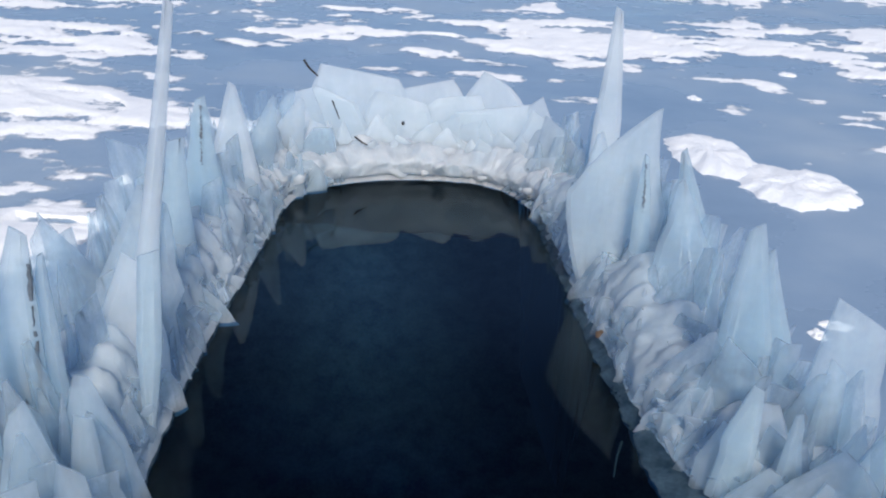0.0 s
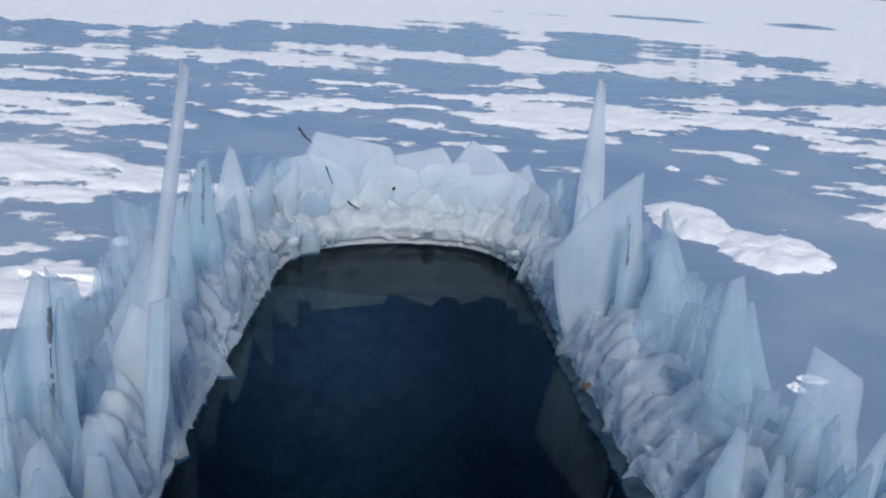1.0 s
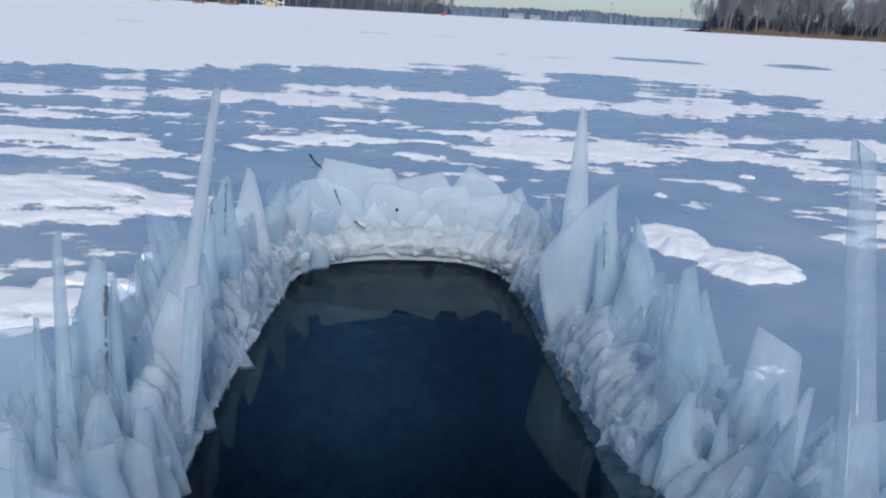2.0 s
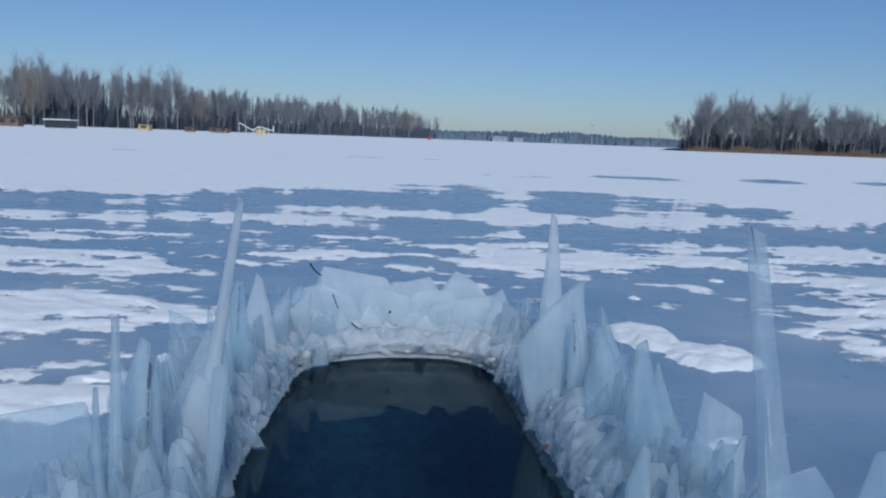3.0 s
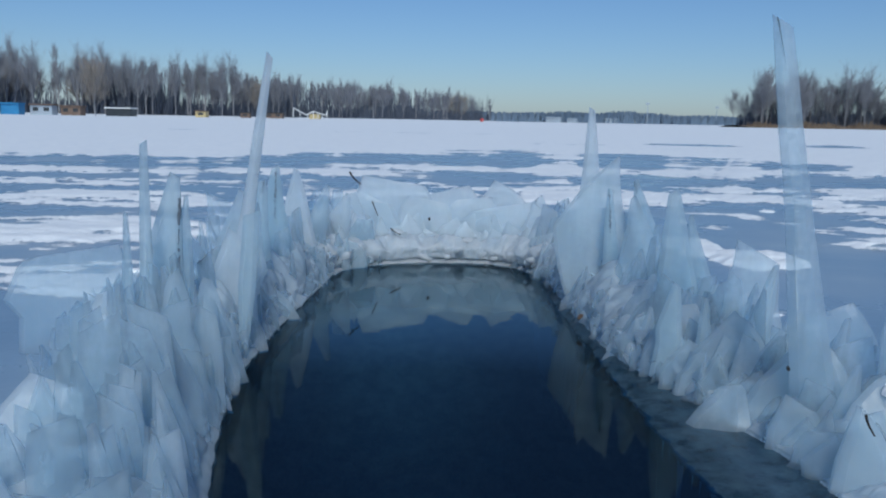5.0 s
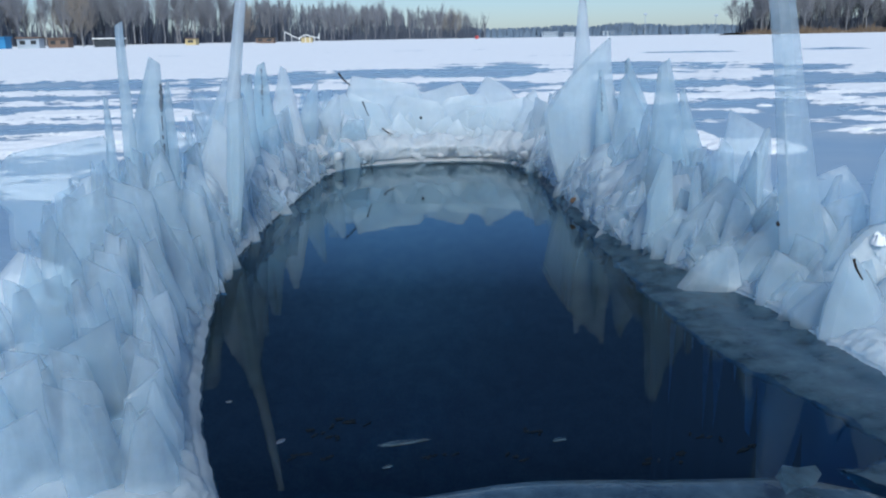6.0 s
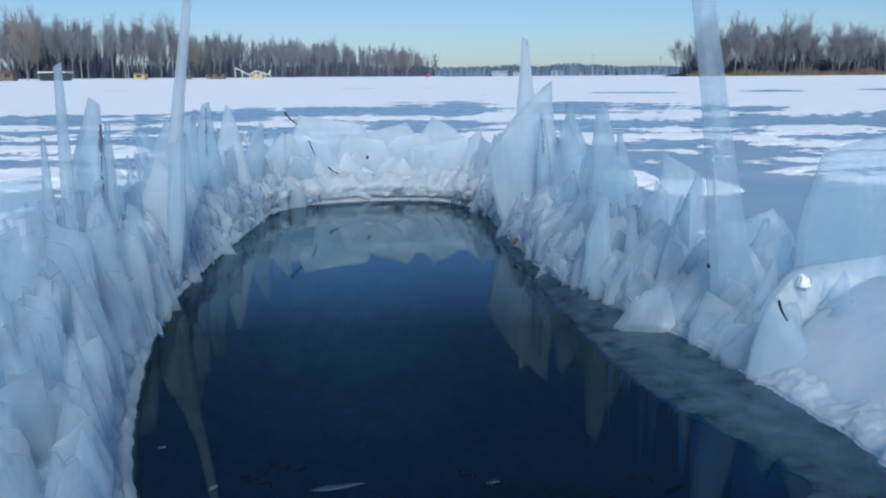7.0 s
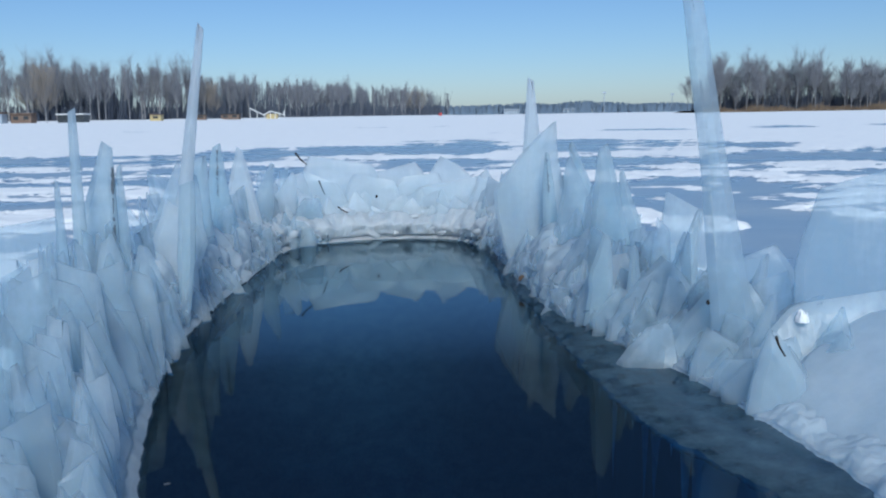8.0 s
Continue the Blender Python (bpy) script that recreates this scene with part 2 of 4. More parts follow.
def fbm(x, y, seed=0, octaves=4):
    return sum(vnoise(x * 2.03 ** k, y * 2.03 ** k, seed + k) * 0.55 ** k for k in range(octaves))


# ---- the hole in the ice ----
HOLE = [(-0.14, 0.48), (-0.199, 0.709), (-0.298, 1.067), (-0.36, 1.4), (-0.385, 1.7), (-0.39, 2.05), (-0.385, 2.45), (-0.372, 2.72), (-0.32, 2.87), (-0.2, 2.97), (-0.05, 3.02), (0.1, 3.025),
        (0.21, 2.985), (0.29, 2.87), (0.325, 2.72), (0.355, 2.36), (0.385, 2.0), (0.415, 1.68), (0.436, 1.4), (0.48, 1.03), (0.526, 0.856), (0.58, 0.74), (0.612, 0.64), (0.597, 0.596), (0.54, 0.572), (0.40, 0.558), (0.21, 0.552), (0.10, 0.522), (-0.03, 0.485)]


def smooth_line(points, steps, closed):
    """Catmull-Rom through the points."""
    n, out = len(points), []
    for i in range(n if closed else n - 1):
        p = [points[(i + k) % n] if closed else points[min(max(i + k, 0), n - 1)] for k in (-1, 0, 1, 2)]
        for s in range(steps):
            t = s / steps
            out.append(tuple(0.5 * (2 * p[1][c] + (p[2][c] - p[0][c]) * t + (2 * p[0][c] - 5 * p[1][c] + 4 * p[2][c] - p[3][c]) * t * t
                                    + (3 * p[1][c] - p[0][c] - 3 * p[2][c] + p[3][c]) * t ** 3) for c in range(len(p[0]))))
    if not closed:
        out.append(tuple(points[-1]))
    return out


EDGE = smooth_line(HOLE, 10, True)
CENTRE = (0.05, 1.85)

# patches of snow crust: middle x, middle y, half width, half depth
SNOW_LEFT = [(-1.75, 3.55, 0.72, 0.35), (-1.08, 2.32, 0.48, 0.18), (-2.45, 5.08, 0.70, 0.28), (-2.95, 6.25, 0.80, 0.26), (-1.60, 7.95, 0.72, 0.42), (-0.75, 5.62, 0.28, 0.26), (-0.15, 5.15, 0.26, 0.18),
             (-4.2, 7.6, 1.4, 0.35), (-2.52, 2.55, 0.49, 0.29), (-1.84, 1.47, 0.48, 0.29), (-3.6, 4.0, 0.6, 0.3)]
SNOW_RIGHT = [(0.95, 5.80, 0.52, 0.70), (1.95, 6.15, 0.75, 0.42), (3.15, 6.60, 0.65, 0.36), (0.85, 9.10, 1.15, 0.45), (2.90, 5.05, 0.36, 0.26), (2.45, 3.95, 0.26, 0.22), (2.72, 4.40, 0.30, 0.2), (3.95, 9.55, 0.8, 0.36),
              (1.95, 3.46, 0.19, 0.18), (3.78, 3.08, 0.58, 0.49), (5.1, 5.05, 0.87, 0.6)]


def snow_field(x, y):
    """Above 0 there is snow crust on the ice."""
    r = np.hypot(x, y)
    # stretches of small scattered crusts
    loose = np.clip(1.3 - np.hypot((x + 0.5) / 2.6, (y - 6.2) / 1.6), 0, 1) + np.clip(1.3 - np.hypot((x - 3.4) / 1.6, (y - 5.2) / 1.9), 0, 1)
    loose = np.clip(loose + np.clip(1.2 - np.abs(y - 11.5) / 2.5, 0, 1) * 0.7, 0, 1)
    f = -0.88 + 0.5 * loose
    for cx, cy, rx, ry in SNOW_LEFT + SNOW_RIGHT:
        e = 0.86 - np.sqrt(((x - cx) / rx) ** 2 + ((y - cy) / ry) ** 2)
        f = np.maximum(f, np.where(e > 0, e, np.maximum(e * 0.3, e * 1.2 + 0.5)))
    start = np.interp(x, (-6, -3, -1.2, 1.5, 4.0, 5.0, 7.0), (9.8, 10.2, 12.8, 14.4, 12.9, 9.8, 8.5)) + 2.2 * fbm(x * 0.16, y * 0.55, 77, 5)
    far = np.clip((np.where(y > 0, y, r) - start) / 2.5, -0.85, 1.1)
    f = np.maximum(f, far)
    streak = np.exp(-((y - 20.0 - 0.28 * x) / 0.8) ** 2) * np.clip((x - 0.5) / 2, 0, 1)
    f = f - 2.4 * streak - 1.0 * np.exp(-((y - 34 - 0.2 * x) / 1.0) ** 2) * (vnoise(x * 0.12, y * 0.1, 5) > 0.1)
    k = np.clip(r / 9, 0.8, 3.0)
    rough = fbm(x * 2.4 / k, y * 4.2 / k, 31, 4)
    band = np.exp(-((y - 11.8 - 0.15 * x) / 3.2) ** 2) * (y > 0)
    f = f + band * 1.5 * fbm(x * 0.5, y * 1.5, 57, 5)
    return f + 0.6 * fbm(x * 0.8 / k, y * 2.0 / k, 11, 4) + (0.7 + 1.3 * loose) * rough


def lake_sheet():
    front = np.radians(np.linspace(-60, 60, 860))
    back = np.radians(np.linspace(62, 298, 160)[1:-1])
    th = np.concatenate([front, back])
    dirs = np.stack([np.sin(th), np.cos(th)], 1)
    e = np.array(EDGE) - np.array(CENTRE)
    ea = np.unwrap(np.arctan2(e[:, 0], e[:, 1]))
    order = np.argsort(np.mod(ea, 2 * math.pi))
    r0 = np.interp(np.mod(th, 2 * math.pi), np.mod(ea, 2 * math.pi)[order], np.hypot(e[:, 0], e[:, 1])[order], period=2 * math.pi)
    d = np.concatenate([[0.14, 0.0, 0.012, 0.03], 0.05 * 1.06 ** np.arange(36)])
    d = np.concatenate([d, d[-1] * 1.0165 ** np.arange(1, 220)])
    d = np.concatenate([d, d[-1] * 1.12 ** np.arange(1, 44)])
    R = r0[:, None] + d[None, :]
    far_end = np.clip((CENTRE[1] + dirs[:, 1:] * r0[:, None] - 0.66) / 0.08, 0, 1)
    far_end = np.maximum(far_end, np.clip((CENTRE[0] + dirs[:, :1] * r0[:, None] - 0.48) / 0.08, 0, 1))
    R[:, 0:1] = R[:, 0:1] + 0.1 * far_end
    R[:, 1:] = np.maximum(R[:, 1:], r0[:, None] + 0.12 * far_end)
    X, Y = CENTRE[0] + dirs[:, :1] * R, CENTRE[1] + dirs[:, 1:] * R
    F = snow_field(X, Y)
    near = np.clip((d[None, :] - 0.34) / 0.14, 0, 1)
    F = F * near - 0.6 * (1 - near)
    Z = 0.035 + 0.016 * np.clip(F * 2.5, 0, 1) + 0.008 * np.clip(F * 2.5, 0, 1) * vnoise(X * 9, Y * 9, 3)
    Z = Z + 0.006 * fbm(X * 3, Y * 3, 8, 3)
    rings = int(np.searchsorted(d[3:], 1.2)) + 3
    gap = np.full(X.shape, 9.0)
    for ex, ey in EDGE[::2]:
        gap[:, :rings] = np.minimum(gap[:, :rings], np.hypot(X[:, :rings] - ex, Y[:, :rings] - ey))
    corner = np.clip((X - 0.42) / 0.12, 0, 1)
    sides = np.clip((Y - 0.66 + 0.16 * corner) / 0.06, 0, 1)
    Z = Z - (0.05 - 0.02 * corner * np.clip((0.78 - Y) / 0.1, 0, 1)) * np.clip((0.34 - gap) / 0.08, 0, 1) * sides
    Z = Z - 0.028 * np.clip((0.26 - gap) / 0.12, 0, 1) * (1 - sides) * (Y < 0.9)
    Z[:, 0], Z[:, 1], Z[:, 2] = -0.16, -0.045, np.where((Y[:, 2] > 0.62) | (X[:, 2] > 0.52), -0.035, 0.001)
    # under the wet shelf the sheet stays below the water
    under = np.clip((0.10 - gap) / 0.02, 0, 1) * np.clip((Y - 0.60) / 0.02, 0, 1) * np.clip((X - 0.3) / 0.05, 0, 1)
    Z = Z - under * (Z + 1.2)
    n, m = X.shape
    co = np.stack([X, Y, Z], 2).reshape(-1, 3)
    i, j = np.meshgrid(np.arange(n), np.arange(m - 1), indexing="ij")
    i2 = (i + 1) % n
    quads = np.stack([i * m + j, i * m + j + 1, i2 * m + j + 1, i2 * m + j], 2).reshape(-1, 4)
    me = bpy.data.meshes.new("lake_ice")
    me.vertices.add(len(co))
    me.vertices.foreach_set("co", co.astype(np.float32).ravel())
    me.loops.add(quads.size)
    me.loops.foreach_set("vertex_index", quads.astype(np.int32).ravel())
    me.polygons.add(len(quads))
    me.polygons.foreach_set("loop_start", np.arange(0, quads.size, 4, dtype=np.int32))
    me.polygons.foreach_set("use_smooth", np.ones(len(quads), dtype=bool))
    me.update(calc_edges=True)
    me.attributes.new("snow_depth", "FLOAT", "POINT").data.foreach_set("value", F.astype(np.float32).ravel())
    me.materials.append(LAKE)
    me.materials.append(DARK_ICE)
    me.materials.append(SHADED_ICE)
    wet = 0.2 + 0.1 * vnoise(X[:, :-1] * 5, Y[:, :-1] * 5, 2) + 0.05 * vnoise(X[:, :-1] * 17, Y[:, :-1] * 17, 4)
    wet = (d[None, :-1] < wet) & (Y[:, :-1] < 0.70)
    # sunken faces take the colour that has the shade painted in
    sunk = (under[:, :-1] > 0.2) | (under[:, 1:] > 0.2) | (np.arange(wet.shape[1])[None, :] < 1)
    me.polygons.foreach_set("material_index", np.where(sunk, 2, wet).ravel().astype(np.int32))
    return tagged(new("ground", me), "frozen lake of blue-grey ice under broken crusts of white snow", "frozen lake", kind="structure")


lake_sheet()

bm = bmesh.new()
bm.faces.new([bm.verts.new((CENTRE[0] + (x - CENTRE[0]) * 1.12, CENTRE[1] + (y - CENTRE[1]) * 1.05, 0.0)) for x, y in EDGE])
water = part("water", bm, WATER)
if water.data.polygons[0].normal.z < 0:
    water.data.flip_normals()
water.visible_shadow = False
tagged(water, "still dark blue water in a hole cut through lake ice", "water", kind="structure")
bm = bmesh.new()
bmesh.ops.create_grid(bm, x_segments=90, y_segments=90, size=4, matrix=Matrix.Translation((0, 2, -3.5)))
for v in bm.verts:
    rise = min(1.0, max(0.0, (1.5 + 0.2 * noise.noise(v.co * 1.7) - v.co.y) / 0.6))
    v.co.z += 3.0 * rise * rise * (3 - 2 * rise)
    v.co.z += 0.05 * noise.noise(v.co * 2.0) + 0.03 * noise.noise(v.co * 7.0)
tagged(part("lake_bed", bm, BED, smooth=True), "dark stony lake bed under the water", "lake bed", kind="structure")

# ---- the rim of frozen slush round the hole ----
# along the rim: x, y of the water's edge, wall height, shelf width, breadth
RIM = [(-0.10, 0.47, 0.05, 0.01, 0.36), (-0.199, 0.709, 0.12, 0.01, 0.46), (-0.298, 1.067, 0.16, 0.01, 0.42), (-0.36, 1.4, 0.17, 0.01, 0.38), (-0.385, 1.7, 0.18, 0.01, 0.34), (-0.39, 2.05, 0.18, 0.01, 0.32),
       (-0.385, 2.45, 0.18, 0.01, 0.32), (-0.372, 2.72, 0.16, 0.02, 0.32), (-0.32, 2.87, 0.13, 0.02, 0.32), (-0.2, 2.97, 0.115, 0.02, 0.30), (-0.05, 3.02, 0.11, 0.02, 0.28), (0.1, 3.025, 0.11, 0.02, 0.28),
       (0.21, 2.985, 0.12, 0.02, 0.30), (0.29, 2.87, 0.14, 0.02, 0.32), (0.325, 2.72, 0.16, 0.02, 0.34), (0.355, 2.36, 0.17, 0.02, 0.36), (0.385, 2.0, 0.17, 0.02, 0.40), (0.415, 1.68, 0.15, 0.03, 0.42),
       (0.436, 1.4, 0.125, 0.10, 0.42), (0.48, 1.03, 0.075, 0.165, 0.42), (0.526, 0.856, 0.05, 0.15, 0.40), (0.583, 0.735, 0.035, 0.12, 0.36), (0.612, 0.64, 0.022, 0.10, 0.30), (0.597, 0.596, 0.016, 0.08, 0.26), (0.54, 0.572, 0.012, 0.06, 0.22)]


def rim_mesh():
    """A wall of fused upright ice, fluted and broken, on a wet shelf at the water's edge."""
    line = smooth_line(RIM, 44, False)
    prof = [(-0.03, -0.16, 0), (-0.012, -0.06, 0), (0.0, -0.006, 0), (0.3, 0.004, 0), (0.95, 0.012, 0), (1.02, 0.016, 0.10), (1.05, 0.016, 0.32), (1.09, 0.016, 0.58), (1.15, 0.016, 0.82), (1.25, 0.016, 0.98), (1.38, 0.016, 1.0), (1.55, 0.016, 0.78), (1.75, 0.0, 0.42), (2.0, -0.04, 0.05)]
    fine = smooth_line(prof, 4, False)
    verts, faces = [], []
    n, m = len(line), len(fine)
    run = 0.0
    for i, (x, y, h, shelf, wide) in enumerate(line):
        a, b = line[max(i - 1, 0)], line[min(i + 1, n - 1)]
        t = Vector((b[0] - a[0], b[1] - a[1], 0))
        run += t.length / 2
        t.normalize()
        out = Vector((-t.y, t.x, 0))
        slush = min(1.0, max(0.0, (y - 2.6) / 0.25))
        smooth = 0.35 if x > 0 and y < 1.25 else 1.0
        core = 0.7 - 0.2 * min(1.0, max(0.0, (1.6 - y) / 0.4))
        for u, z, k in fine:
            k = max(k, 0.0)
            d = -2.5 * z if z < 0 and u < 0 else u * shelf if u <= 1 else shelf + (u - 1) * wide
            p = Vector((x, y, z)) + out * (d + (0.02 * slush if u < 1.01 else 0.0))
            wall = min(1.0, k * 4)
            # upright flutes on the sides, rounded lumps in the slush
            flute = noise.noise(Vector((run * 16, k * 1.2, 1.0))) + 0.6 * noise.noise(Vector((run * 41, k * 2.0, 5.0)))
            crest = noise.noise(Vector((run * 9, 2.0, d * 6))) + 0.7 * noise.noise(Vector((run * 24, 8.0, d * 12)))
            p.z += h * core * k * (1 + (0.34 - 0.16 * slush) * smooth * crest)
            p += out * flute * wall * 0.010 * smooth
            p += out * noise.fractal(Vector((p.x * 24, p.y * 24, p.z * 14)), 0.7, 2.1, 5) * (0.009 if x > 0 else 0.003 + 0.006 * wall) + Vector((0, 0, noise.fractal(p * 15 + Vector((7, 3, 1)), 0.75, 2.1, 5) * (0.003 + 0.011 * wall)))
            # the slush hangs a little over the water
            p -= out * slush * 0.03 * max(0.0, 1 - abs(k - 0.55) / 0.5) * (u < 1.3)
            verts.append(p)
    for i in range(n - 1):
        for j in range(m - 1):
            k = i * m + j
            faces.append((k, k + 1, k + m + 1, k + m))
    me = mesh_of("ice_rim", verts, faces, RIM_ICE, True)
    me.materials.append(SLUSH)
    me.materials.append(WET_ICE)
    for f in me.polygons:
        if f.center.y + 0.25 * noise.noise(f.center * 6) > 2.75:
            f.material_index = 1
        elif f.index % (m - 1) < (17 if f.center.x > 0 else 12):
            f.material_index = 2
    return me


rim = tagged(new("ice_rim", rim_mesh()), "heaped rim of frozen slush and broken ice round the water", "ice rim", kind="structure")


# ---- upright pieces of ice ----
def slab(rng, base, tip, w0, w1, w2, thick, turn=0.0, rough=0.12, rows=9, skew=0.0):
    """A bmesh of a broken sheet of ice standing from base to tip: flat faces, straight broken sides with corners, thin worn edges."""
    base, tip = Vector(base), Vector(tip)
    axis = tip - base
    length = axis.length
    axis.normalize()
    u = Vector((math.cos(turn), math.sin(turn), 0))
    u = (u - axis * u.dot(axis)).normalized()
    nrm = u.cross(axis)

    def side():
        """Corners of one broken side: height, widening."""
        cuts = sorted(rng.uniform(0.15, 0.92) for k in range(rng.randint(1, 3)))
        return [(0.0, 0.0)] + [(c, rng.uniform(-1.0, 0.8) * rough) for c in cuts] + [(1.0, rng.uniform(-0.3, 0.3) * rough)]

    def along(corners, s):
        for (a, p), (b, q) in zip(corners, corners[1:]):
            if s <= b:
                return p + (q - p) * (s - a) / max(b - a, 1e-4)
        return corners[-1][1]

    sides = (side(), side())
    left, right = [], []
    for k in range(rows):
        s = k / (rows - 1)
        w = (w0 + (w1 - w0) * s * 2) if s < 0.5 else (w1 + (w2 - w1) * (s - 0.5) * 2)
        shift = skew * w0 * s * (1 - s)
        left.append((-w / 2 * (1 + 1.6 * along(sides[0], s)) + shift, s * length))
        right.append((w / 2 * (1 + 1.6 * along(sides[1], s)) + shift, s * length))
    drop = min(rng.uniform(0.3, 0.9) * w2, 0.02 + 0.12 * length * rng.random())
    lower = rng.random() < 0.5
    cols = 5
    peak = rng.uniform(0.2, 0.8)
    ridge = rng.choice((0.0, 0.0, 0.25, -0.2))
    bend = rng.uniform(-0.03, 0.03) * length
    bm = bmesh.new()
    off = Vector((rng.random() * 50, rng.random() * 50, 0))
    sheets = []
    for face in (-1, 1):
        grid = []
        for k in range(rows):
            s = k / (rows - 1)
            row = []
            width = right[k][0] - left[k][0]
            lip = min(0.3, 0.5 * thick / max(width, 1e-4))
            for c, f in enumerate((0.0, lip, 0.5 if k < rows - 1 else peak, 1 - lip, 1.0)):
                x = left[k][0] + width * f
                h = left[k][1]
                if k >= rows - 2:
                    h -= drop * (f if lower else 1 - f) * (1.0 if k == rows - 1 else 0.4)
                deep = (0.35, 1.0, 1.0 + ridge, 1.0, 0.35)[c] * (0.45 if k == rows - 1 else 1.0) * (1 - 0.4 * s)
                z = face * thick / 2 * deep + bend * s * s + thick * 0.12 * noise.noise(Vector((x * 14, h * 6, face * 0.4)) + off)
                row.append(bm.verts.new(base + u * x + axis * h + nrm * z))
            grid.append(row)
        sheets.append(grid)
        for k in range(rows - 1):
            for c in range(cols - 1):
                bm.faces.new((grid[k][c], grid[k][c + 1], grid[k + 1][c + 1], grid[k + 1][c]))
    a, b = sheets
    loop = [(k, 0) for k in range(rows)] + [(rows - 1, c) for c in range(1, cols)] + [(k, cols - 1) for k in range(rows - 2, -1, -1)] + [(0, c) for c in range(cols - 2, 0, -1)]
    for (k, c), (k2, c2) in zip(loop, loop[1:] + loop[:1]):
        bm.faces.new((a[k][c], a[k2][c2], b[k2][c2], b[k][c]))
    return bm


COUNT = [0]


def standing(kind, label, base, tip, widths, thick, turn=0.0, mat=None, rough=0.17, skew=0.0, streaks=()):
    """One standing piece of ice, frozen into the rim. streaks: dirt lines inside it, each (across, from, to)."""
    COUNT[0] += 1
    rng = random.Random(COUNT[0] * 17)
    base, tip = Vector(base), Vector(tip)
    ob = part(kind, slab(rng, (0, 0, 0), tip - base, *widths, thick, radians(turn), rough, 9, skew), mat or ICE, smooth=True)
    ob.data.set_sharp_from_angle(angle=radians(24))
    ob.location = base
    tagged(ob, label, kind.replace("_", " "), group="ice pieces standing round the hole")
    axis = tip - base
    u = Vector((math.cos(radians(turn)), math.sin(radians(turn)), 0))
    n = u.cross(axis.normalized())
    marks = [(q, DIRT, "dirt_streak", 0.0029, 0.0) for q in streaks]
    if axis.length > 0.3:
        for k in range(2):
            s0 = rng.uniform(0.15, 0.6)
            marks.append(((rng.uniform(-0.3, 0.3), s0, s0 + rng.uniform(0.1, 0.3)), FROST, "white_crack", 0.0022, rng.uniform(-0.3, 0.3)))
    for (across, s0, s1), ink, title, fat, slant in marks:
        verts, faces = [], []
        steps = 44
        half, back = u * 0.0012, Vector((0, 0.004, 0))
        for k in range(steps):
            s = s0 + (s1 - s0) * k / (steps - 1)
            w = (widths[0] + (widths[1] - widths[0]) * s * 2) if s < 0.5 else (widths[1] + (widths[2] - widths[1]) * (s - 0.5) * 2)
            p = axis * s + u * ((across + slant * (s - s0)) * w + rng.uniform(-1, 1) * (0.0015 if ink == DIRT else 0.0003)) + n * (thick * ((0.58 - 0.17 * s) if ink == DIRT else 0.12) * (1 if n.y < 0 else -1))
            half = u * max(0.0005, min(fat, half.length + rng.uniform(-0.001, 0.001)))
            verts += [p - half, p + half, p + half + back, p - half + back]
            if k and rng.random() > 0.12:
                q = 4 * k
                for a, b in ((0, 1), (1, 2), (2, 3), (3, 0)):
                    faces.append((q - 4 + a, q - 4 + b, q + b, q + a))
        st = new(title, mesh_of(title, verts, faces, ink))
        st.parent = ob
    return ob


BLADE = "upright blade of pale blue ice frozen into the rim"
SPIKE = "tall thin spike of clear pale ice"
PLATE = "broad upright sheet of cloudy blue ice"

# left bank, from the near end
standing("ice_sheet", "large rounded sheet of pale ice standing behind the blades", (-0.76, 1.50, 0.0), (-0.735, 1.50, 0.282), (0.20, 0.28, 0.19), 0.03, 8, ICE, 0.18)
standing("ice_sheet", "hump-shaped sheet of cloudy ice", (-0.552, 1.20, 0.0), (-0.543, 1.20, 0.236), (0.12, 0.085, 0.02), 0.028, 14, ICE_CLOUDY)
standing("ice_spike", SPIKE, (-0.516, 1.34, 0.05), (-0.514, 1.34, 0.503), (0.036, 0.025, 0.014), 0.016, 15, ICE_BLUE, rough=0.06)
standing("ice_spike", "short pointed spike of clear ice", (-0.55, 1.33, 0.0), (-0.548, 1.33, 0.366), (0.048, 0.026, 0.008), 0.015, 10, ICE_BLUE, rough=0.08)
standing("ice_shard", "tall blade of blue ice with dark dirt lines", (-0.565, 1.45, 0.0), (-0.492, 1.45, 0.435), (0.135, 0.085, 0.022), 0.026, 12, ICE_BLUE, 0.08, streaks=((0.42, 0.10, 0.88), (0.24, 0.06, 0.62)))
standing("ice_shard", "narrow blade of ice with dark dirt lines", (-0.505, 1.47, 0.0), (-0.479, 1.47, 0.388), (0.10, 0.055, 0.008), 0.02, 20, ICE_BLUE, streaks=((-0.1, 0.1, 0.5),))
standing("ice_spike", "very tall thin leaning spike of clear ice", (-0.478, 1.78, 0.05), (-0.371, 1.77, 0.700), (0.050, 0.030, 0.016), 0.018, 5, ICE_MILKY, 0.05)
standing("ice_shard", "smooth icicle-like blade reaching down to the water", (-0.402, 1.60, 0.004), (-0.378, 1.60, 0.345), (0.018, 0.040, 0.034), 0.02, 8, ICE_BLUE, rough=0.06)
standing("ice_sheet", PLATE, (-0.50, 1.80, 0.0), (-0.435, 1.80, 0.372), (0.20, 0.13, 0.05), 0.026, 12)
standing("ice_sheet", PLATE, (-0.475, 1.68, 0.0), (-0.445, 1.70, 0.29), (0.16, 0.12, 0.03), 0.024, 20, ICE_CLOUDY)
standing("ice_shard", "upright blade of ice with a dark dirt line", (-0.515, 2.35, 0.0), (-0.502, 2.35, 0.403), (0.16, 0.10, 0.022), 0.026, 15, ICE_BLUE, streaks=((0.0, 0.6, 0.95),))
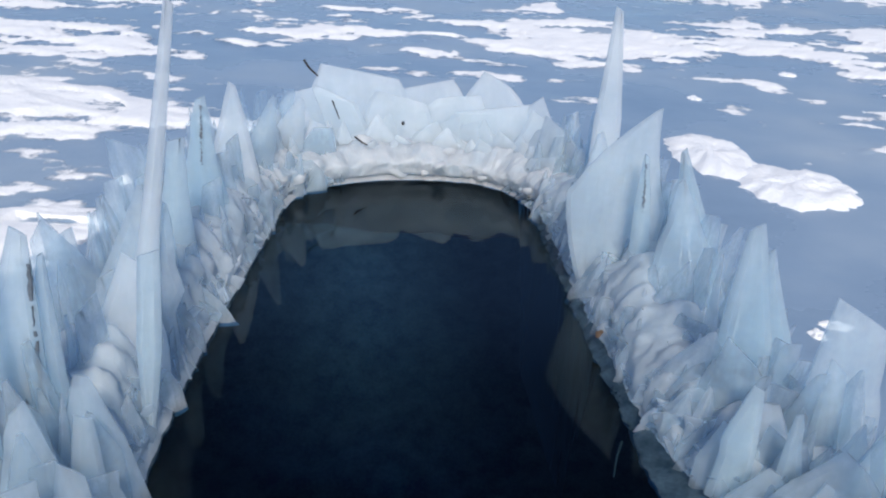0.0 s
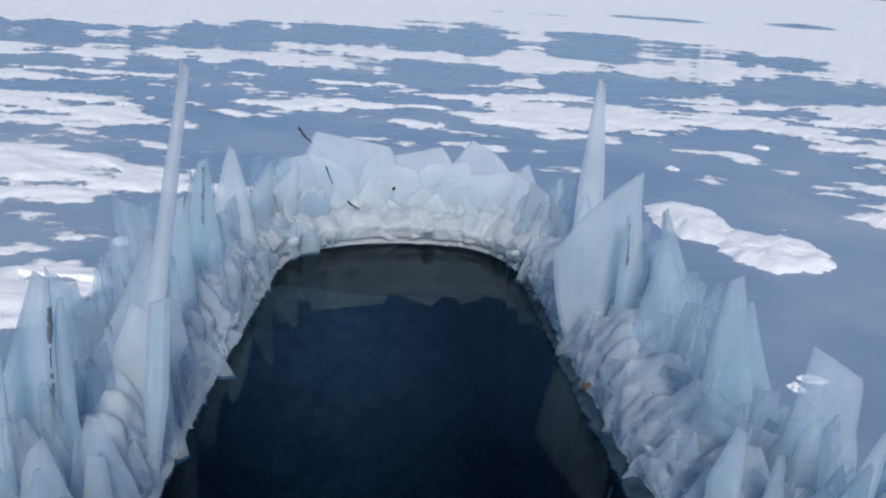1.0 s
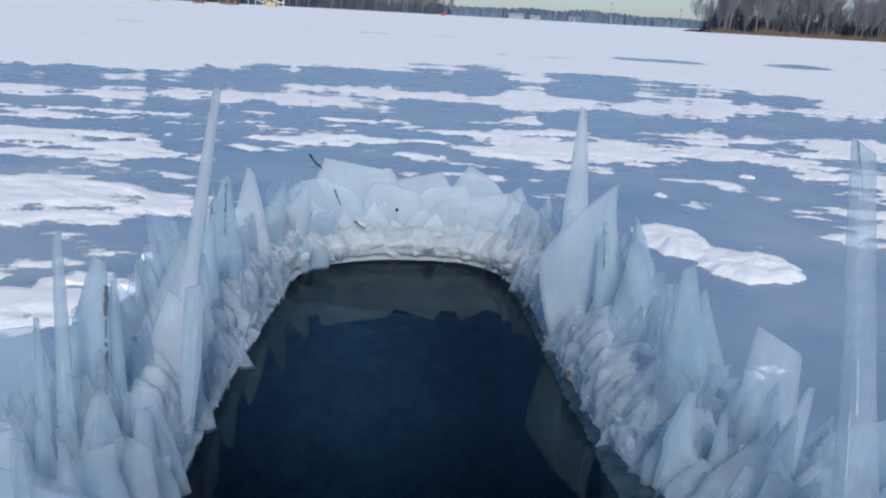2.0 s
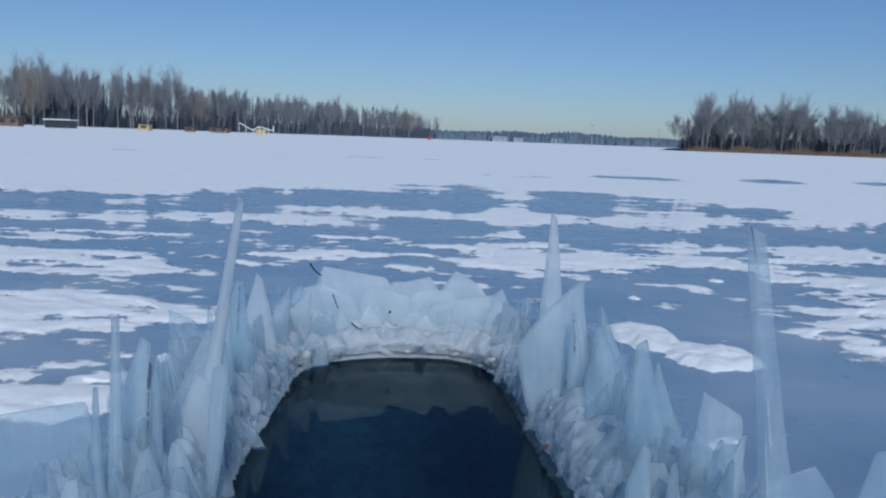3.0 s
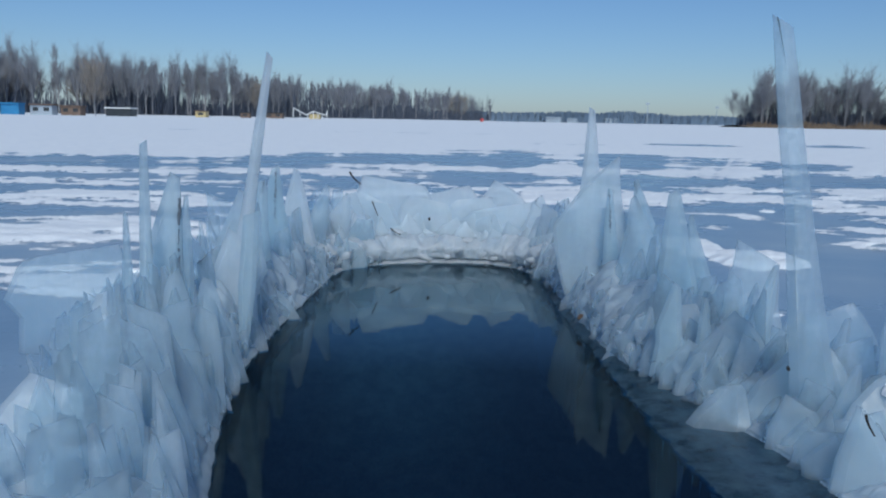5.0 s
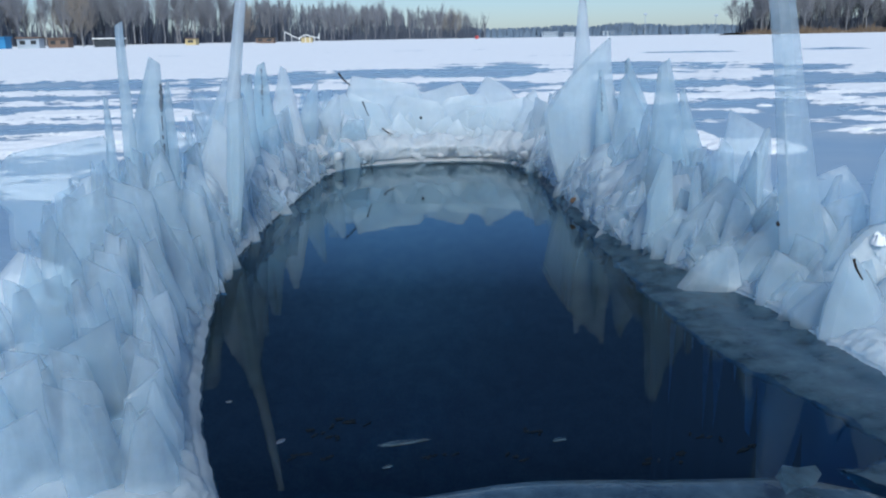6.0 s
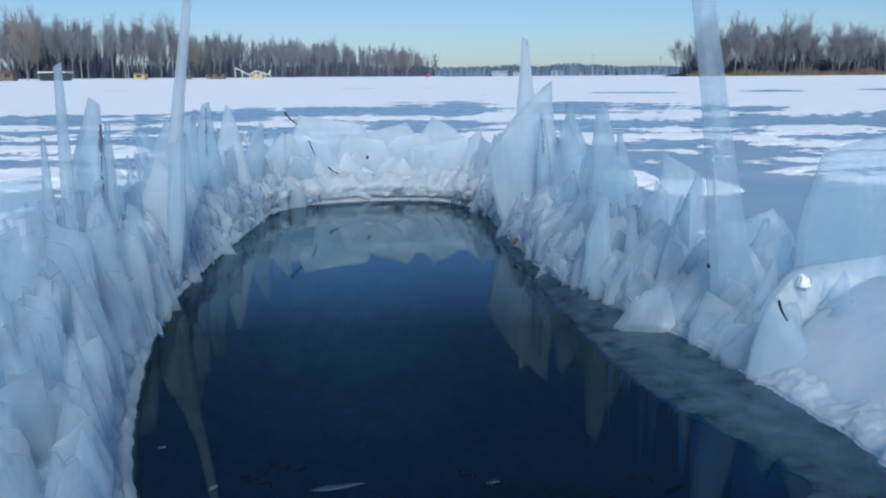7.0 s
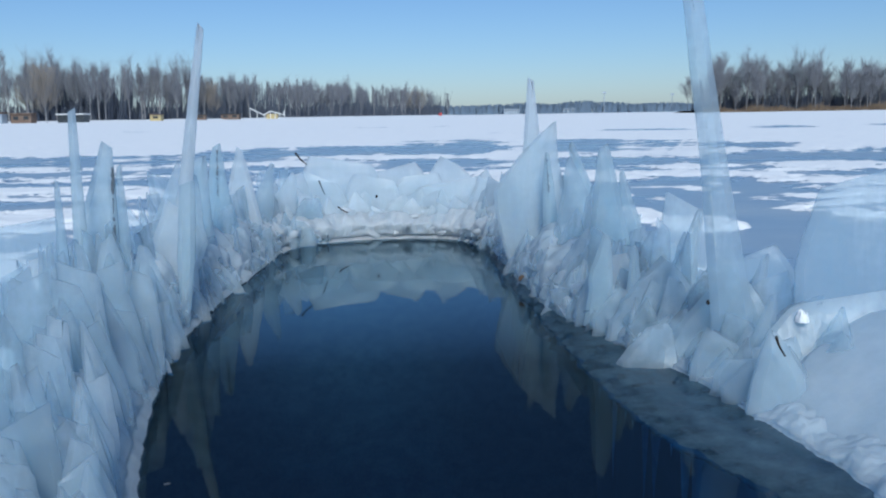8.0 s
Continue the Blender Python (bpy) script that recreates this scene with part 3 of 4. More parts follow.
standing("ice_shard", BLADE, (-0.505, 2.10, 0.0), (-0.486, 2.10, 0.378), (0.12, 0.08, 0.03), 0.024, 20, ICE_BLUE)
standing("ice_shard", BLADE, (-0.505, 2.60, 0.0), (-0.491, 2.60, 0.384), (0.20, 0.105, 0.018), 0.026, 14, ICE_CLOUDY)
standing("ice_shard", "leaning pointed blade of pale ice", (-0.505, 2.75, 0.02), (-0.411, 2.75, 0.321), (0.13, 0.09, 0.014), 0.024, 12)
standing("ice_shard", "leaning pointed blade of pale ice", (-0.46, 2.93, 0.02), (-0.365, 2.93, 0.272), (0.14, 0.10, 0.02), 0.024, 8, ICE_CLOUDY)
standing("ice_sheet", PLATE, (-0.47, 1.10, -0.01), (-0.50, 1.14, 0.215), (0.22, 0.16, 0.04), 0.026, 24, ICE)
standing("ice_sheet", PLATE, (-0.50, 0.92, -0.01), (-0.53, 0.98, 0.155), (0.26, 0.20, 0.06), 0.028, 18, ICE_CLOUDY)
standing("ice_shard", BLADE, (-0.43, 1.28, -0.01), (-0.45, 1.30, 0.265), (0.13, 0.09, 0.02), 0.024, 26, ICE)
standing("ice_shard", BLADE, (-0.40, 1.42, -0.01), (-0.425, 1.43, 0.225), (0.12, 0.09, 0.02), 0.024, 30, ICE)

# far bank
FLAT = "broad smooth sheet of milky ice in the far wall"
standing("ice_sheet", PLATE, (-0.43, 3.12, 0.0), (-0.40, 3.12, 0.265), (0.22, 0.19, 0.06), 0.028, 5, ICE_CLOUDY, 0.1)
standing("ice_sheet", FLAT, (-0.23, 3.20, 0.0), (-0.225, 3.20, 0.322), (0.40, 0.36, 0.26), 0.032, 3, ICE_MILKY, 0.08)
standing("ice_sheet", FLAT, (0.0, 3.25, 0.0), (-0.02, 3.24, 0.285), (0.42, 0.36, 0.20), 0.032, -4, ICE_MILKY, 0.08)
standing("ice_sheet", FLAT, (0.22, 3.30, 0.0), (0.215, 3.30, 0.310), (0.34, 0.26, 0.07), 0.032, -6, ICE_MILKY, 0.08)
standing("ice_sheet", FLAT, (0.21, 3.17, 0.0), (0.215, 3.18, 0.235), (0.36, 0.34, 0.24), 0.028, -3, ICE_MILKY, 0.08)
standing("ice_shard", BLADE, (0.36, 3.17, 0.0), (0.350, 3.17, 0.262), (0.20, 0.14, 0.04), 0.028, -10, ICE_CLOUDY, 0.1)
standing("ice_shard", BLADE, (0.43, 2.95, 0.0), (0.445, 2.95, 0.275), (0.20, 0.11, 0.015), 0.028, -15, ICE_CLOUDY)

# right bank, towards the near end
standing("ice_spike", "tall pointed spike of clear ice", (0.512, 2.77, 0.0), (0.505, 2.77, 0.604), (0.09, 0.072, 0.020), 0.028, -8, ICE_MILKY, 0.05)
standing("ice_shard", "large triangular blade of clear ice with bright edges", (0.475, 2.25, 0.0), (0.522, 2.25, 0.457), (0.16, 0.235, 0.012), 0.024, -10, ICE_GLASS, 0.04, -1.1)
standing("ice_shard", BLADE, (0.46, 2.50, 0.0), (0.445, 2.50, 0.33), (0.14, 0.11, 0.015), 0.026, -10)
standing("ice_shard", "narrow blade of ice with a dark dirt line", (0.51, 2.18, 0.0), (0.490, 2.18, 0.368), (0.075, 0.05, 0.010), 0.018, -16, ICE_BLUE, streaks=((0.1, 0.65, 0.95),))
standing("ice_shard", "narrow blade of ice with a dark dirt line", (0.64, 2.13, 0.0), (0.555, 2.14, 0.401), (0.13, 0.085, 0.012), 0.02, -14, ICE_BLUE, streaks=((-0.1, 0.7, 0.98),))
standing("ice_shard", BLADE, (0.60, 2.05, 0.0), (0.535, 2.05, 0.36), (0.20, 0.13, 0.014), 0.024, -10, ICE, 0.1)
standing("ice_shard", BLADE, (0.605, 1.70, 0.0), (0.566, 1.70, 0.408), (0.13, 0.088, 0.024), 0.024, -10, ICE_BLUE, 0.08)
standing("ice_shard", BLADE, (0.675, 1.75, 0.0), (0.620, 1.75, 0.342), (0.13, 0.08, 0.010), 0.022, -15, ICE_BLUE)
standing("ice_shard", "small grey-blue blade of clear ice", (0.520, 1.50, 0.02), (0.541, 1.50, 0.223), (0.055, 0.052, 0.016), 0.018, -12, ICE_BLUE)
standing("ice_shard", "small grey-blue blade of clear ice", (0.60, 1.46, 0.02), (0.590, 1.46, 0.203), (0.055, 0.036, 0.010), 0.018, -14, ICE_BLUE)
standing("ice_sheet", PLATE, (0.745, 1.65, 0.0), (0.752, 1.65, 0.296), (0.15, 0.112, 0.092), 0.028, -8)
standing("ice_shard", BLADE, (0.655, 1.40, 0.0), (0.708, 1.40, 0.285), (0.08, 0.05, 0.010), 0.018, -12, ICE_BLUE)
standing("ice_spike", "very tall leaning column of clear ice", (0.720, 1.17, 0.0), (0.608, 1.165, 0.731), (0.085, 0.046, 0.030), 0.028, -10, ICE, 0.09)
standing("ice_sheet", "large broad sheet of clear blue ice", (0.96, 1.14, 0.0), (0.955, 1.14, 0.405), (0.30, 0.29, 0.23), 0.026, -6, ICE, 0.07)
standing("ice_sheet", "thick leaning block of white ice over the water", (0.712, 0.95, -0.015), (0.697, 0.96, 0.146), (0.12, 0.085, 0.012), 0.03, -6, ICE_GLASS, 0.12)
standing("ice_sheet", "thick broad slab of smooth cloudy ice", (0.74, 0.80, -0.012), (0.99, 0.96, 0.19), (0.36, 0.38, 0.32), 0.05, -72, RIM_ICE, 0.05)
standing("ice_sheet", "broad slab of smooth blue ice", (0.84, 0.99, -0.01), (0.86, 1.08, 0.185), (0.30, 0.26, 0.16), 0.026, -12, ICE, 0.08)
standing("ice_sheet", PLATE, (0.73, 1.30, 0.0), (0.745, 1.34, 0.175), (0.26, 0.20, 0.06), 0.03, -8)
standing("ice_sheet", PLATE, (0.84, 1.45, 0.0), (0.855, 1.48, 0.20), (0.26, 0.18, 0.08), 0.03, -14)
standing("ice_sheet", PLATE, (0.68, 1.58, 0.0), (0.685, 1.60, 0.19), (0.24, 0.18, 0.05), 0.03, -20)
standing("ice_sheet", PLATE, (0.69, 1.18, -0.01), (0.72, 1.20, 0.19), (0.26, 0.18, 0.05), 0.028, -34, ICE, 0.14)
standing("ice_sheet", PLATE, (0.61, 1.36, -0.01), (0.645, 1.38, 0.19), (0.22, 0.15, 0.04), 0.026, -36, ICE, 0.14)
standing("ice_sheet", PLATE, (0.55, 1.52, -0.01), (0.58, 1.54, 0.175), (0.18, 0.12, 0.03), 0.026, -40, ICE_CLOUDY, 0.14)
standing("ice_block", "rounded whitish block of ice at the water's edge", (0.555, 1.22, -0.03), (0.60, 1.26, 0.09), (0.12, 0.10, 0.04), 0.04, -30, ICE, 0.2)
# more of the far bank's wall
standing("ice_sheet", FLAT, (-0.30, 3.145, 0.0), (-0.31, 3.17, 0.265), (0.28, 0.24, 0.11), 0.028, 8, ICE_MILKY, 0.1)
standing("ice_sheet", FLAT, (-0.10, 3.165, 0.0), (-0.09, 3.19, 0.245), (0.30, 0.27, 0.16), 0.028, -3, ICE_MILKY, 0.1)
standing("ice_sheet", FLAT, (0.09, 3.18, 0.0), (0.10, 3.21, 0.25), (0.30, 0.26, 0.14), 0.028, 4, ICE_MILKY, 0.1)
standing("ice_sheet", FLAT, (0.35, 3.05, 0.0), (0.36, 3.09, 0.235), (0.22, 0.16, 0.06), 0.028, -22, ICE_MILKY, 0.1)
standing("ice_sheet", FLAT, (-0.40, 2.99, 0.0), (-0.41, 3.03, 0.21), (0.24, 0.18, 0.08), 0.028, 28, ICE_MILKY, 0.1)


def wall_of_sheets(seed, points, side, mats, lean, rows, wide, tops, yaw):
    """Overlapping sheets along a bank: points are x, y of the foot and the height there; rows are set-back, height, step."""
    rng = random.Random(seed)
    line = smooth_line(points, 24, False)
    for row, (back, low, step) in enumerate(rows):
        i = rng.randrange(3)
        while i < len(line):
            x, y, h = line[i]
            a, b = line[max(i - 1, 0)], line[min(i + 1, len(line) - 1)]
            t = Vector((b[0] - a[0], b[1] - a[1], 0)).normalized()
            out = Vector((t.y, -t.x, 0)) * side
            w = rng.uniform(*wide)
            h = h * low * rng.uniform(0.7, 1.15)
            foot = Vector((x, y, -0.015)) + out * (back + rng.uniform(-0.008, 0.012))
            top = foot + out * h * rng.uniform(*lean) + t * h * rng.gauss(0.0, 0.07) + Vector((0, 0, h + 0.015))
            turn = math.degrees(math.atan2(t.y, t.x)) + side * rng.uniform(*yaw)
            label = ("tall fluted sheet of pale ice at the water's edge", "fluted sheet of blue-white ice in the bank", "cloudy sheet of ice standing in the bank", "outer sheet of pale ice leaning off the bank")[row]
            standing("ice_sheet", label, foot, top, (w * rng.uniform(0.9, 1.15), w, w * rng.choice(tops)), rng.uniform(0.014, 0.022), turn, mats[rng.randrange(len(mats))], 0.09)
            i += rng.randint(step, step + 2)


# broken low sheets above the slush of the far bank
wall_of_sheets(97, [(-0.42, 2.84, 0.20), (-0.32, 2.97, 0.17), (-0.17, 3.06, 0.145), (-0.02, 3.11, 0.14), (0.13, 3.09, 0.14), (0.26, 3.03, 0.16), (0.37, 2.87, 0.2)], -1, (ICE_MILKY, ICE_MILKY, ICE_CLOUDY), (0.1, 0.3),
               ((0.0, 1.0, 6), (0.035, 1.35, 7)), (0.07, 0.16), (0.1, 0.3, 0.6), (-12, 12))
# near ends of the two banks
wall_of_sheets(71, [(-0.15, 0.46, 0.10), (-0.185, 0.60, 0.12), (-0.235, 0.74, 0.14), (-0.29, 0.95, 0.17), (-0.345, 1.21, 0.19), (-0.39, 1.48, 0.19)], -1, (ICE_THIN, ICE, ICE_THIN), (-0.02, 0.2),
               ((0.02, 1.1, 3), (0.07, 1.4, 3), (0.14, 1.4, 4), (0.22, 1.15, 6)), (0.03, 0.08), (0.1, 0.3, 0.5, 0.8), (60, 105))
wall_of_sheets(83, [(0.665, 0.98, 0.13), (0.65, 1.12, 0.15), (0.59, 1.3, 0.16), (0.51, 1.5, 0.18), (0.47, 1.7, 0.19)], 1, (ICE_THIN, ICE, ICE_THIN), (0.03, 0.2),
               ((0.015, 0.75, 4), (0.06, 1.05, 4), (0.13, 1.25, 5)), (0.04, 0.12), (0.05, 0.2, 0.5), (35, 78))

# ---- smaller broken pieces that make up the rim ----
PIECES = []
for k in range(16):
    rng = random.Random(900 + k)
    w = rng.uniform(0.2, 0.46)
    b = slab(rng, (0, 0, 0), (rng.uniform(-0.12, 0.12), 0, 1.0), w * rng.uniform(0.9, 1.3), w, w * rng.choice((0.05, 0.12, 0.25, 0.4, 0.6)), rng.uniform(0.08, 0.14), 0.0, 0.22, 6)
    me = bpy.data.meshes.new("rim_piece")
    bmesh.ops.recalc_face_normals(b, faces=b.faces)
    b.to_mesh(me)
    b.free()
    me.polygons.foreach_set("use_smooth", [True] * len(me.polygons))
    me.set_sharp_from_angle(angle=radians(24))
    me.materials.append(ICE_THIN if k % 3 else ICE)
    PIECES.append(me)

rim_line = smooth_line(RIM, 12, False)
# how tall the broken pieces stand along the rim: y of the bank, left height, right height
TALL = [(0.5, 0.08, 0.05), (0.75, 0.18, 0.12), (0.9, 0.21, 0.16), (1.2, 0.24, 0.20), (1.6, 0.27, 0.24), (2.0, 0.30, 0.27), (2.4, 0.31, 0.29), (2.8, 0.27, 0.26), (3.2, 0.21, 0.21)]


def tall_at(x, y):
    c = 1 if x < 0 else 2
    for p, q in zip(TALL, TALL[1:]):
        if y <= q[0]:
            t = max(0.0, (y - p[0]) / (q[0] - p[0]))
            return p[c] + (q[c] - p[c]) * t
    return TALL[-1][c]


def piece_pose(rng, i, row):
    """A place and stance for a broken piece: row 0 stands at the water, row 3 on the outside of the bank."""
    x, y, h, shelf, wide = rim_line[i]
    a, b = rim_line[i - 1], rim_line[i + 1]
    t = Vector((b[0] - a[0], b[1] - a[1], 0)).normalized()
    out = Vector((-t.y, t.x, 0))
    tight = 0.7 if y > 2.85 else 1.0
    d = shelf + tight * ((0.03, 0.085, 0.16, 0.27)[row] + rng.uniform(-0.025, 0.035))
    tall = tall_at(x, y) * (0.48, 0.78, 1.0, 0.7)[row] * rng.uniform(0.65, 1.15)
    lean = out * rng.uniform(0.03, 0.26) + t * rng.gauss(0, 0.11)
    up = (Vector((0, 0, 1)) + lean).normalized()
    face = (t + Vector((0.9, 0, 0))).normalized()
    face.rotate(Euler((0, 0, rng.gauss(0, 0.35))))
    side = (face - up * face.dot(up)).normalized()
    size = rng.uniform(0.12, 0.36) * (1.2 if y > 2.85 else 1.0) * (0.8 if row == 0 else 1.0)
    m = Matrix((side, up.cross(side), up)).transposed().to_4x4()
    return Matrix.Translation(Vector((x, y, -0.02)) + out * d) @ m @ Matrix.Diagonal((size, 0.11 + 0.08 * rng.random(), tall + 0.02, 1))


rng = random.Random(41)
places = []
for row in range(4):
    i = 7.0
    while i < len(rim_line) - 6:
        px, py = rim_line[int(i)][:2]
        if py < 1.2:
            i += 1.0
            continue
        if py < 2.9 and (row > 1 or not (px > 0 and py < 1.15)) or py >= 2.9 and row == 3 and rng.random() < 0.4:
            places.append((int(i), row))
        i += rng.uniform(1.0, 2.0)
near = sorted(places, key=lambda q: rim_line[q[0]][1])
for i, row in near[:300]:
    ob = new("ice_piece", PIECES[rng.randrange(len(PIECES))])
    ob.parent = rim
    ob.matrix_basis = piece_pose(rng, i, row)
for k, name in ((0, "ice_rubble"), (1, "clear_ice_rubble")):
    verts, faces = [], []
    for i, row in near[300 + k::2]:
        m, me, at = piece_pose(rng, i, row), PIECES[rng.randrange(len(PIECES))], len(verts)
        verts += [m @ v.co for v in me.vertices]
        faces += [[q + at for q in f.vertices] for f in me.polygons]
    ob = new(name, mesh_of(name, verts, faces, (ICE_THIN, ICE)[k]))
    ob.parent = rim
    tagged(ob, kind="stuff")


# small angular chips frozen onto the inner walls of the banks
chip_line = [p for p in smooth_line(RIM, 38, False) if 1.25 < p[1] < 2.95]
for name, ice, count in (("ice_chips", ICE_THIN, 520), ("cloudy_ice_chips", RIM_ICE, 260)):
    verts, faces = [], []
    for q in range(count):
        i = rng.randrange(1, len(chip_line) - 1)
        x, y, h, shelf, wide = chip_line[i]
        a, b = chip_line[i - 1], chip_line[i + 1]
        t = Vector((b[0] - a[0], b[1] - a[1], 0)).normalized()
        if t.length < 0.5 or abs(b[1] - a[1]) > 0.2:
            continue
        out, up = Vector((-t.y, t.x, 0)), rng.random()
        c = Vector((x, y, 0.01 + 0.62 * h * up)) + out * (shelf + 0.015 + 0.10 * up * up + rng.uniform(-0.01, 0.015))
        size = rng.uniform(0.03, 0.085)
        m = Matrix.Translation(c) @ Euler((rng.gauss(0, 0.5), rng.gauss(0, 0.7), rng.uniform(0, 6.3))).to_matrix().to_4x4() @ Matrix.Diagonal((size * rng.uniform(1.2, 2.6), size * 0.9, size, 1)) @ Matrix.Translation((0, 0, -0.45))
        me, at = PIECES[rng.randrange(len(PIECES))], len(verts)
        verts += [m @ v.co for v in me.vertices]
        faces += [[k + at for k in f.vertices] for f in me.polygons]
    chips = new(name, mesh_of(name, verts, faces, ice))
    chips.parent = rim
    tagged(chips, kind="stuff")


# rounded lumps of slush along the far water's edge
verts, faces = [], []
bm = bmesh.new()
bmesh.ops.create_icosphere(bm, subdivisions=2, radius=1.0)
ball, ball_faces = [v.co.copy() for v in bm.verts], [[v.index for v in f.verts] for f in bm.faces]
bm.free()
far_line = [p for p in smooth_line(RIM, 38, False) if p[1] > 2.7]
for q in range(110):
    i = rng.randrange(1, len(far_line) - 1)
    x, y, h, shelf, wide = far_line[i]
    a, b = far_line[i - 1], far_line[i + 1]
    t = Vector((b[0] - a[0], b[1] - a[1], 0)).normalized()
    out, up = Vector((-t.y, t.x, 0)), rng.random()
    c = Vector((x, y, 0.03 + 0.06 * up)) + out * (0.045 + 0.10 * up + rng.uniform(-0.006, 0.02))
    r, off, at = rng.uniform(0.014, 0.036), Vector((q * 1.7, 0, 0)), len(verts)
    flat = (rng.uniform(1.4, 2.6), rng.uniform(0.9, 1.4), rng.uniform(0.4, 0.7))
    turn = Euler((rng.uniform(-0.5, 0.5), rng.uniform(-0.5, 0.5), rng.uniform(0, 6.3)))
    for v in ball:
        p = Vector((v.x * flat[0], v.y * flat[1], v.z * flat[2])) * r * (1 + 0.35 * noise.noise(v * 1.6 + off))
        p.rotate(turn)
        verts.append(c + p)
    faces += [[k + at for k in f] for f in ball_faces]
lumps = new("slush_lumps", mesh_of("slush_lumps", verts, faces, SLUSH, True))
lumps.parent = rim
tagged(lumps, kind="stuff")


# ---- loose bits ----
def stick(name, label, points, r, mat, parent=None):
    verts, faces = [], []
    line = smooth_line(points, 5, False)
    for i, (p, q) in enumerate(zip(line, line[1:])):
        tube(verts, faces, Vector(p), Vector(q), r * (1 - 0.5 * i / len(line)), r * (1 - 0.5 * (i + 1) / len(line)), 6)
    ob = new(name, mesh_of(name, verts, faces, mat, True))
    if parent:
        ob.parent = parent
    elif label:
        tagged(ob, label, "twig")
    return ob


twig = stick("twig", "thin dark twig frozen half into the pale ice sheet", [(-0.402, 3.18, 0.337), (-0.383, 3.175, 0.312), (-0.355, 3.17, 0.289)], 0.0045, TWIG)
stick("twig_end", "", [(-0.222, 3.05, 0.130), (-0.203, 3.05, 0.115), (-0.181, 3.05, 0.105)], 0.0035, TWIG, twig)
stick("twig_middle", "", [(-0.300, 3.10, 0.229), (-0.290, 3.10, 0.203), (-0.277, 3.095, 0.173)], 0.003, TWIG, twig)
stick("twig", "short dark twig frozen upright in cloudy ice", [(-0.519, 1.08, 0.151), (-0.517, 1.075, 0.11), (-0.511, 1.07, 0.074)], 0.003, TWIG)
stick("twig", "short pale stick frozen in cloudy ice", [(-0.586, 1.07, 0.005), (-0.55, 1.065, 0.035), (-0.514, 1.06, 0.064)], 0.003, LEAF)
stick("twig", "thin dark stem frozen in the leaning block of ice", [(0.690, 0.93, 0.142), (0.694, 0.928, 0.128), (0.703, 0.925, 0.112)], 0.0022, TWIG)
stick("twig", "pale drowned twig under the water", [(0.40, 1.68, -0.02), (0.385, 1.64, -0.035), (0.375, 1.60, -0.05)], 0.003, LEAF)


def flake(name, label, category, place, size, mat, seed, thick=0.006, tilt=(0, 0)):
    """A small flat ragged bit."""
    rng = random.Random(seed)
    bm = bmesh.new()
    n = 9
    rings = []
    for z, k in ((0, 0.85), (thick * 0.5, 1.0), (thick, 0.8)):
        rings.append([])
        for i in range(n):
            a = 2 * math.pi * i / n
            r = random.Random(seed * 31 + i).uniform(0.6, 1.1) * k
            rings[-1].append(bm.verts.new((size[0] * r * math.cos(a), size[1] * r * math.sin(a), z + thick * rng.uniform(-0.3, 0.3))))
    for p, q in zip(rings, rings[1:]):
        for i in range(n):
            bm.faces.new((p[i], p[(i + 1) % n], q[(i + 1) % n], q[i]))
    bm.faces.new(rings[0])
    bm.faces.new(rings[-1])
    ob = part(name, bm, mat)
    ob.matrix_basis = pose(*place, tilt[0], tilt[1], rng.uniform(0, 90))
    return tagged(ob, label, category)


flake("dead_leaf", "small brown dead leaf caught at the ice edge", "leaf", (0.400, 1.99, 0.034), (0.014, 0.008), LEAF, 3, 0.005, (20, -25))
flake("dirt_speck", "dark speck of dirt on the ice sheet", "dirt", (-0.078, 3.13, 0.160), (0.007, 0.009), TWIG, 4, 0.004, (90, 0))
flake("dirt_speck", "black scrap of bark on white ice", "dirt", (0.803, 0.872, 0.063), (0.011, 0.007), TWIG, 5, 0.003, (85, 0))
flake("dirt_speck", "tiny dark speck on clear ice", "dirt", (0.646, 1.13, 0.151), (0.004, 0.005), TWIG, 6, 0.003, (80, 0))


# bits of ice and lines of dark flecks afloat along the near edge
rng = random.Random(15)
floating = [(-0.084, 0.635, 0.008, 0.004, ICE), (0.064, 0.633, 0.034, 0.006, WET_ICE), (0.05, 0.574, 0.008, 0.004, WET_ICE), (0.245, 0.641, 0.010, 0.004, WET_ICE), (-0.178, 0.752, 0.005, 0.004, ICE)]
for x, y, many, run in [(-0.041, 0.656, 6, 0.05), (-0.005, 0.689, 6, 0.05), (-0.046, 0.60, 5, 0.06), (0.112, 0.603, 5, 0.04), (0.212, 0.665, 5, 0.03), (0.189, 0.596, 4, 0.04), (0.356, 0.594, 7, 0.05), (0.414, 0.65, 5, 0.04), (0.453, 0.619, 5, 0.04)]:
    for q in range(many):
        u = rng.uniform(-0.5, 0.5)
        floating.append((x + run * u, y + 0.02 * u * rng.choice((-1, 1)) + rng.uniform(-0.006, 0.006), rng.uniform(0.003, 0.010), rng.uniform(0.0012, 0.003), FLECK))
for k, (x, y, a, b, m) in enumerate(floating):
    flake("floating_bit", "thin dark fleck of bark floating at the water's edge" if m == FLECK else "small bit of clear ice floating at the water's edge", "debris", (x, y, -0.0012), (a, b), m, 60 + k, 0.0025)
flake("ice_chip", "sharp clear chip of ice lying by the water", "ice chip", (0.47, 0.505, 0.022), (0.05, 0.02), WET_ICE, 77, 0.006, (12, 8))


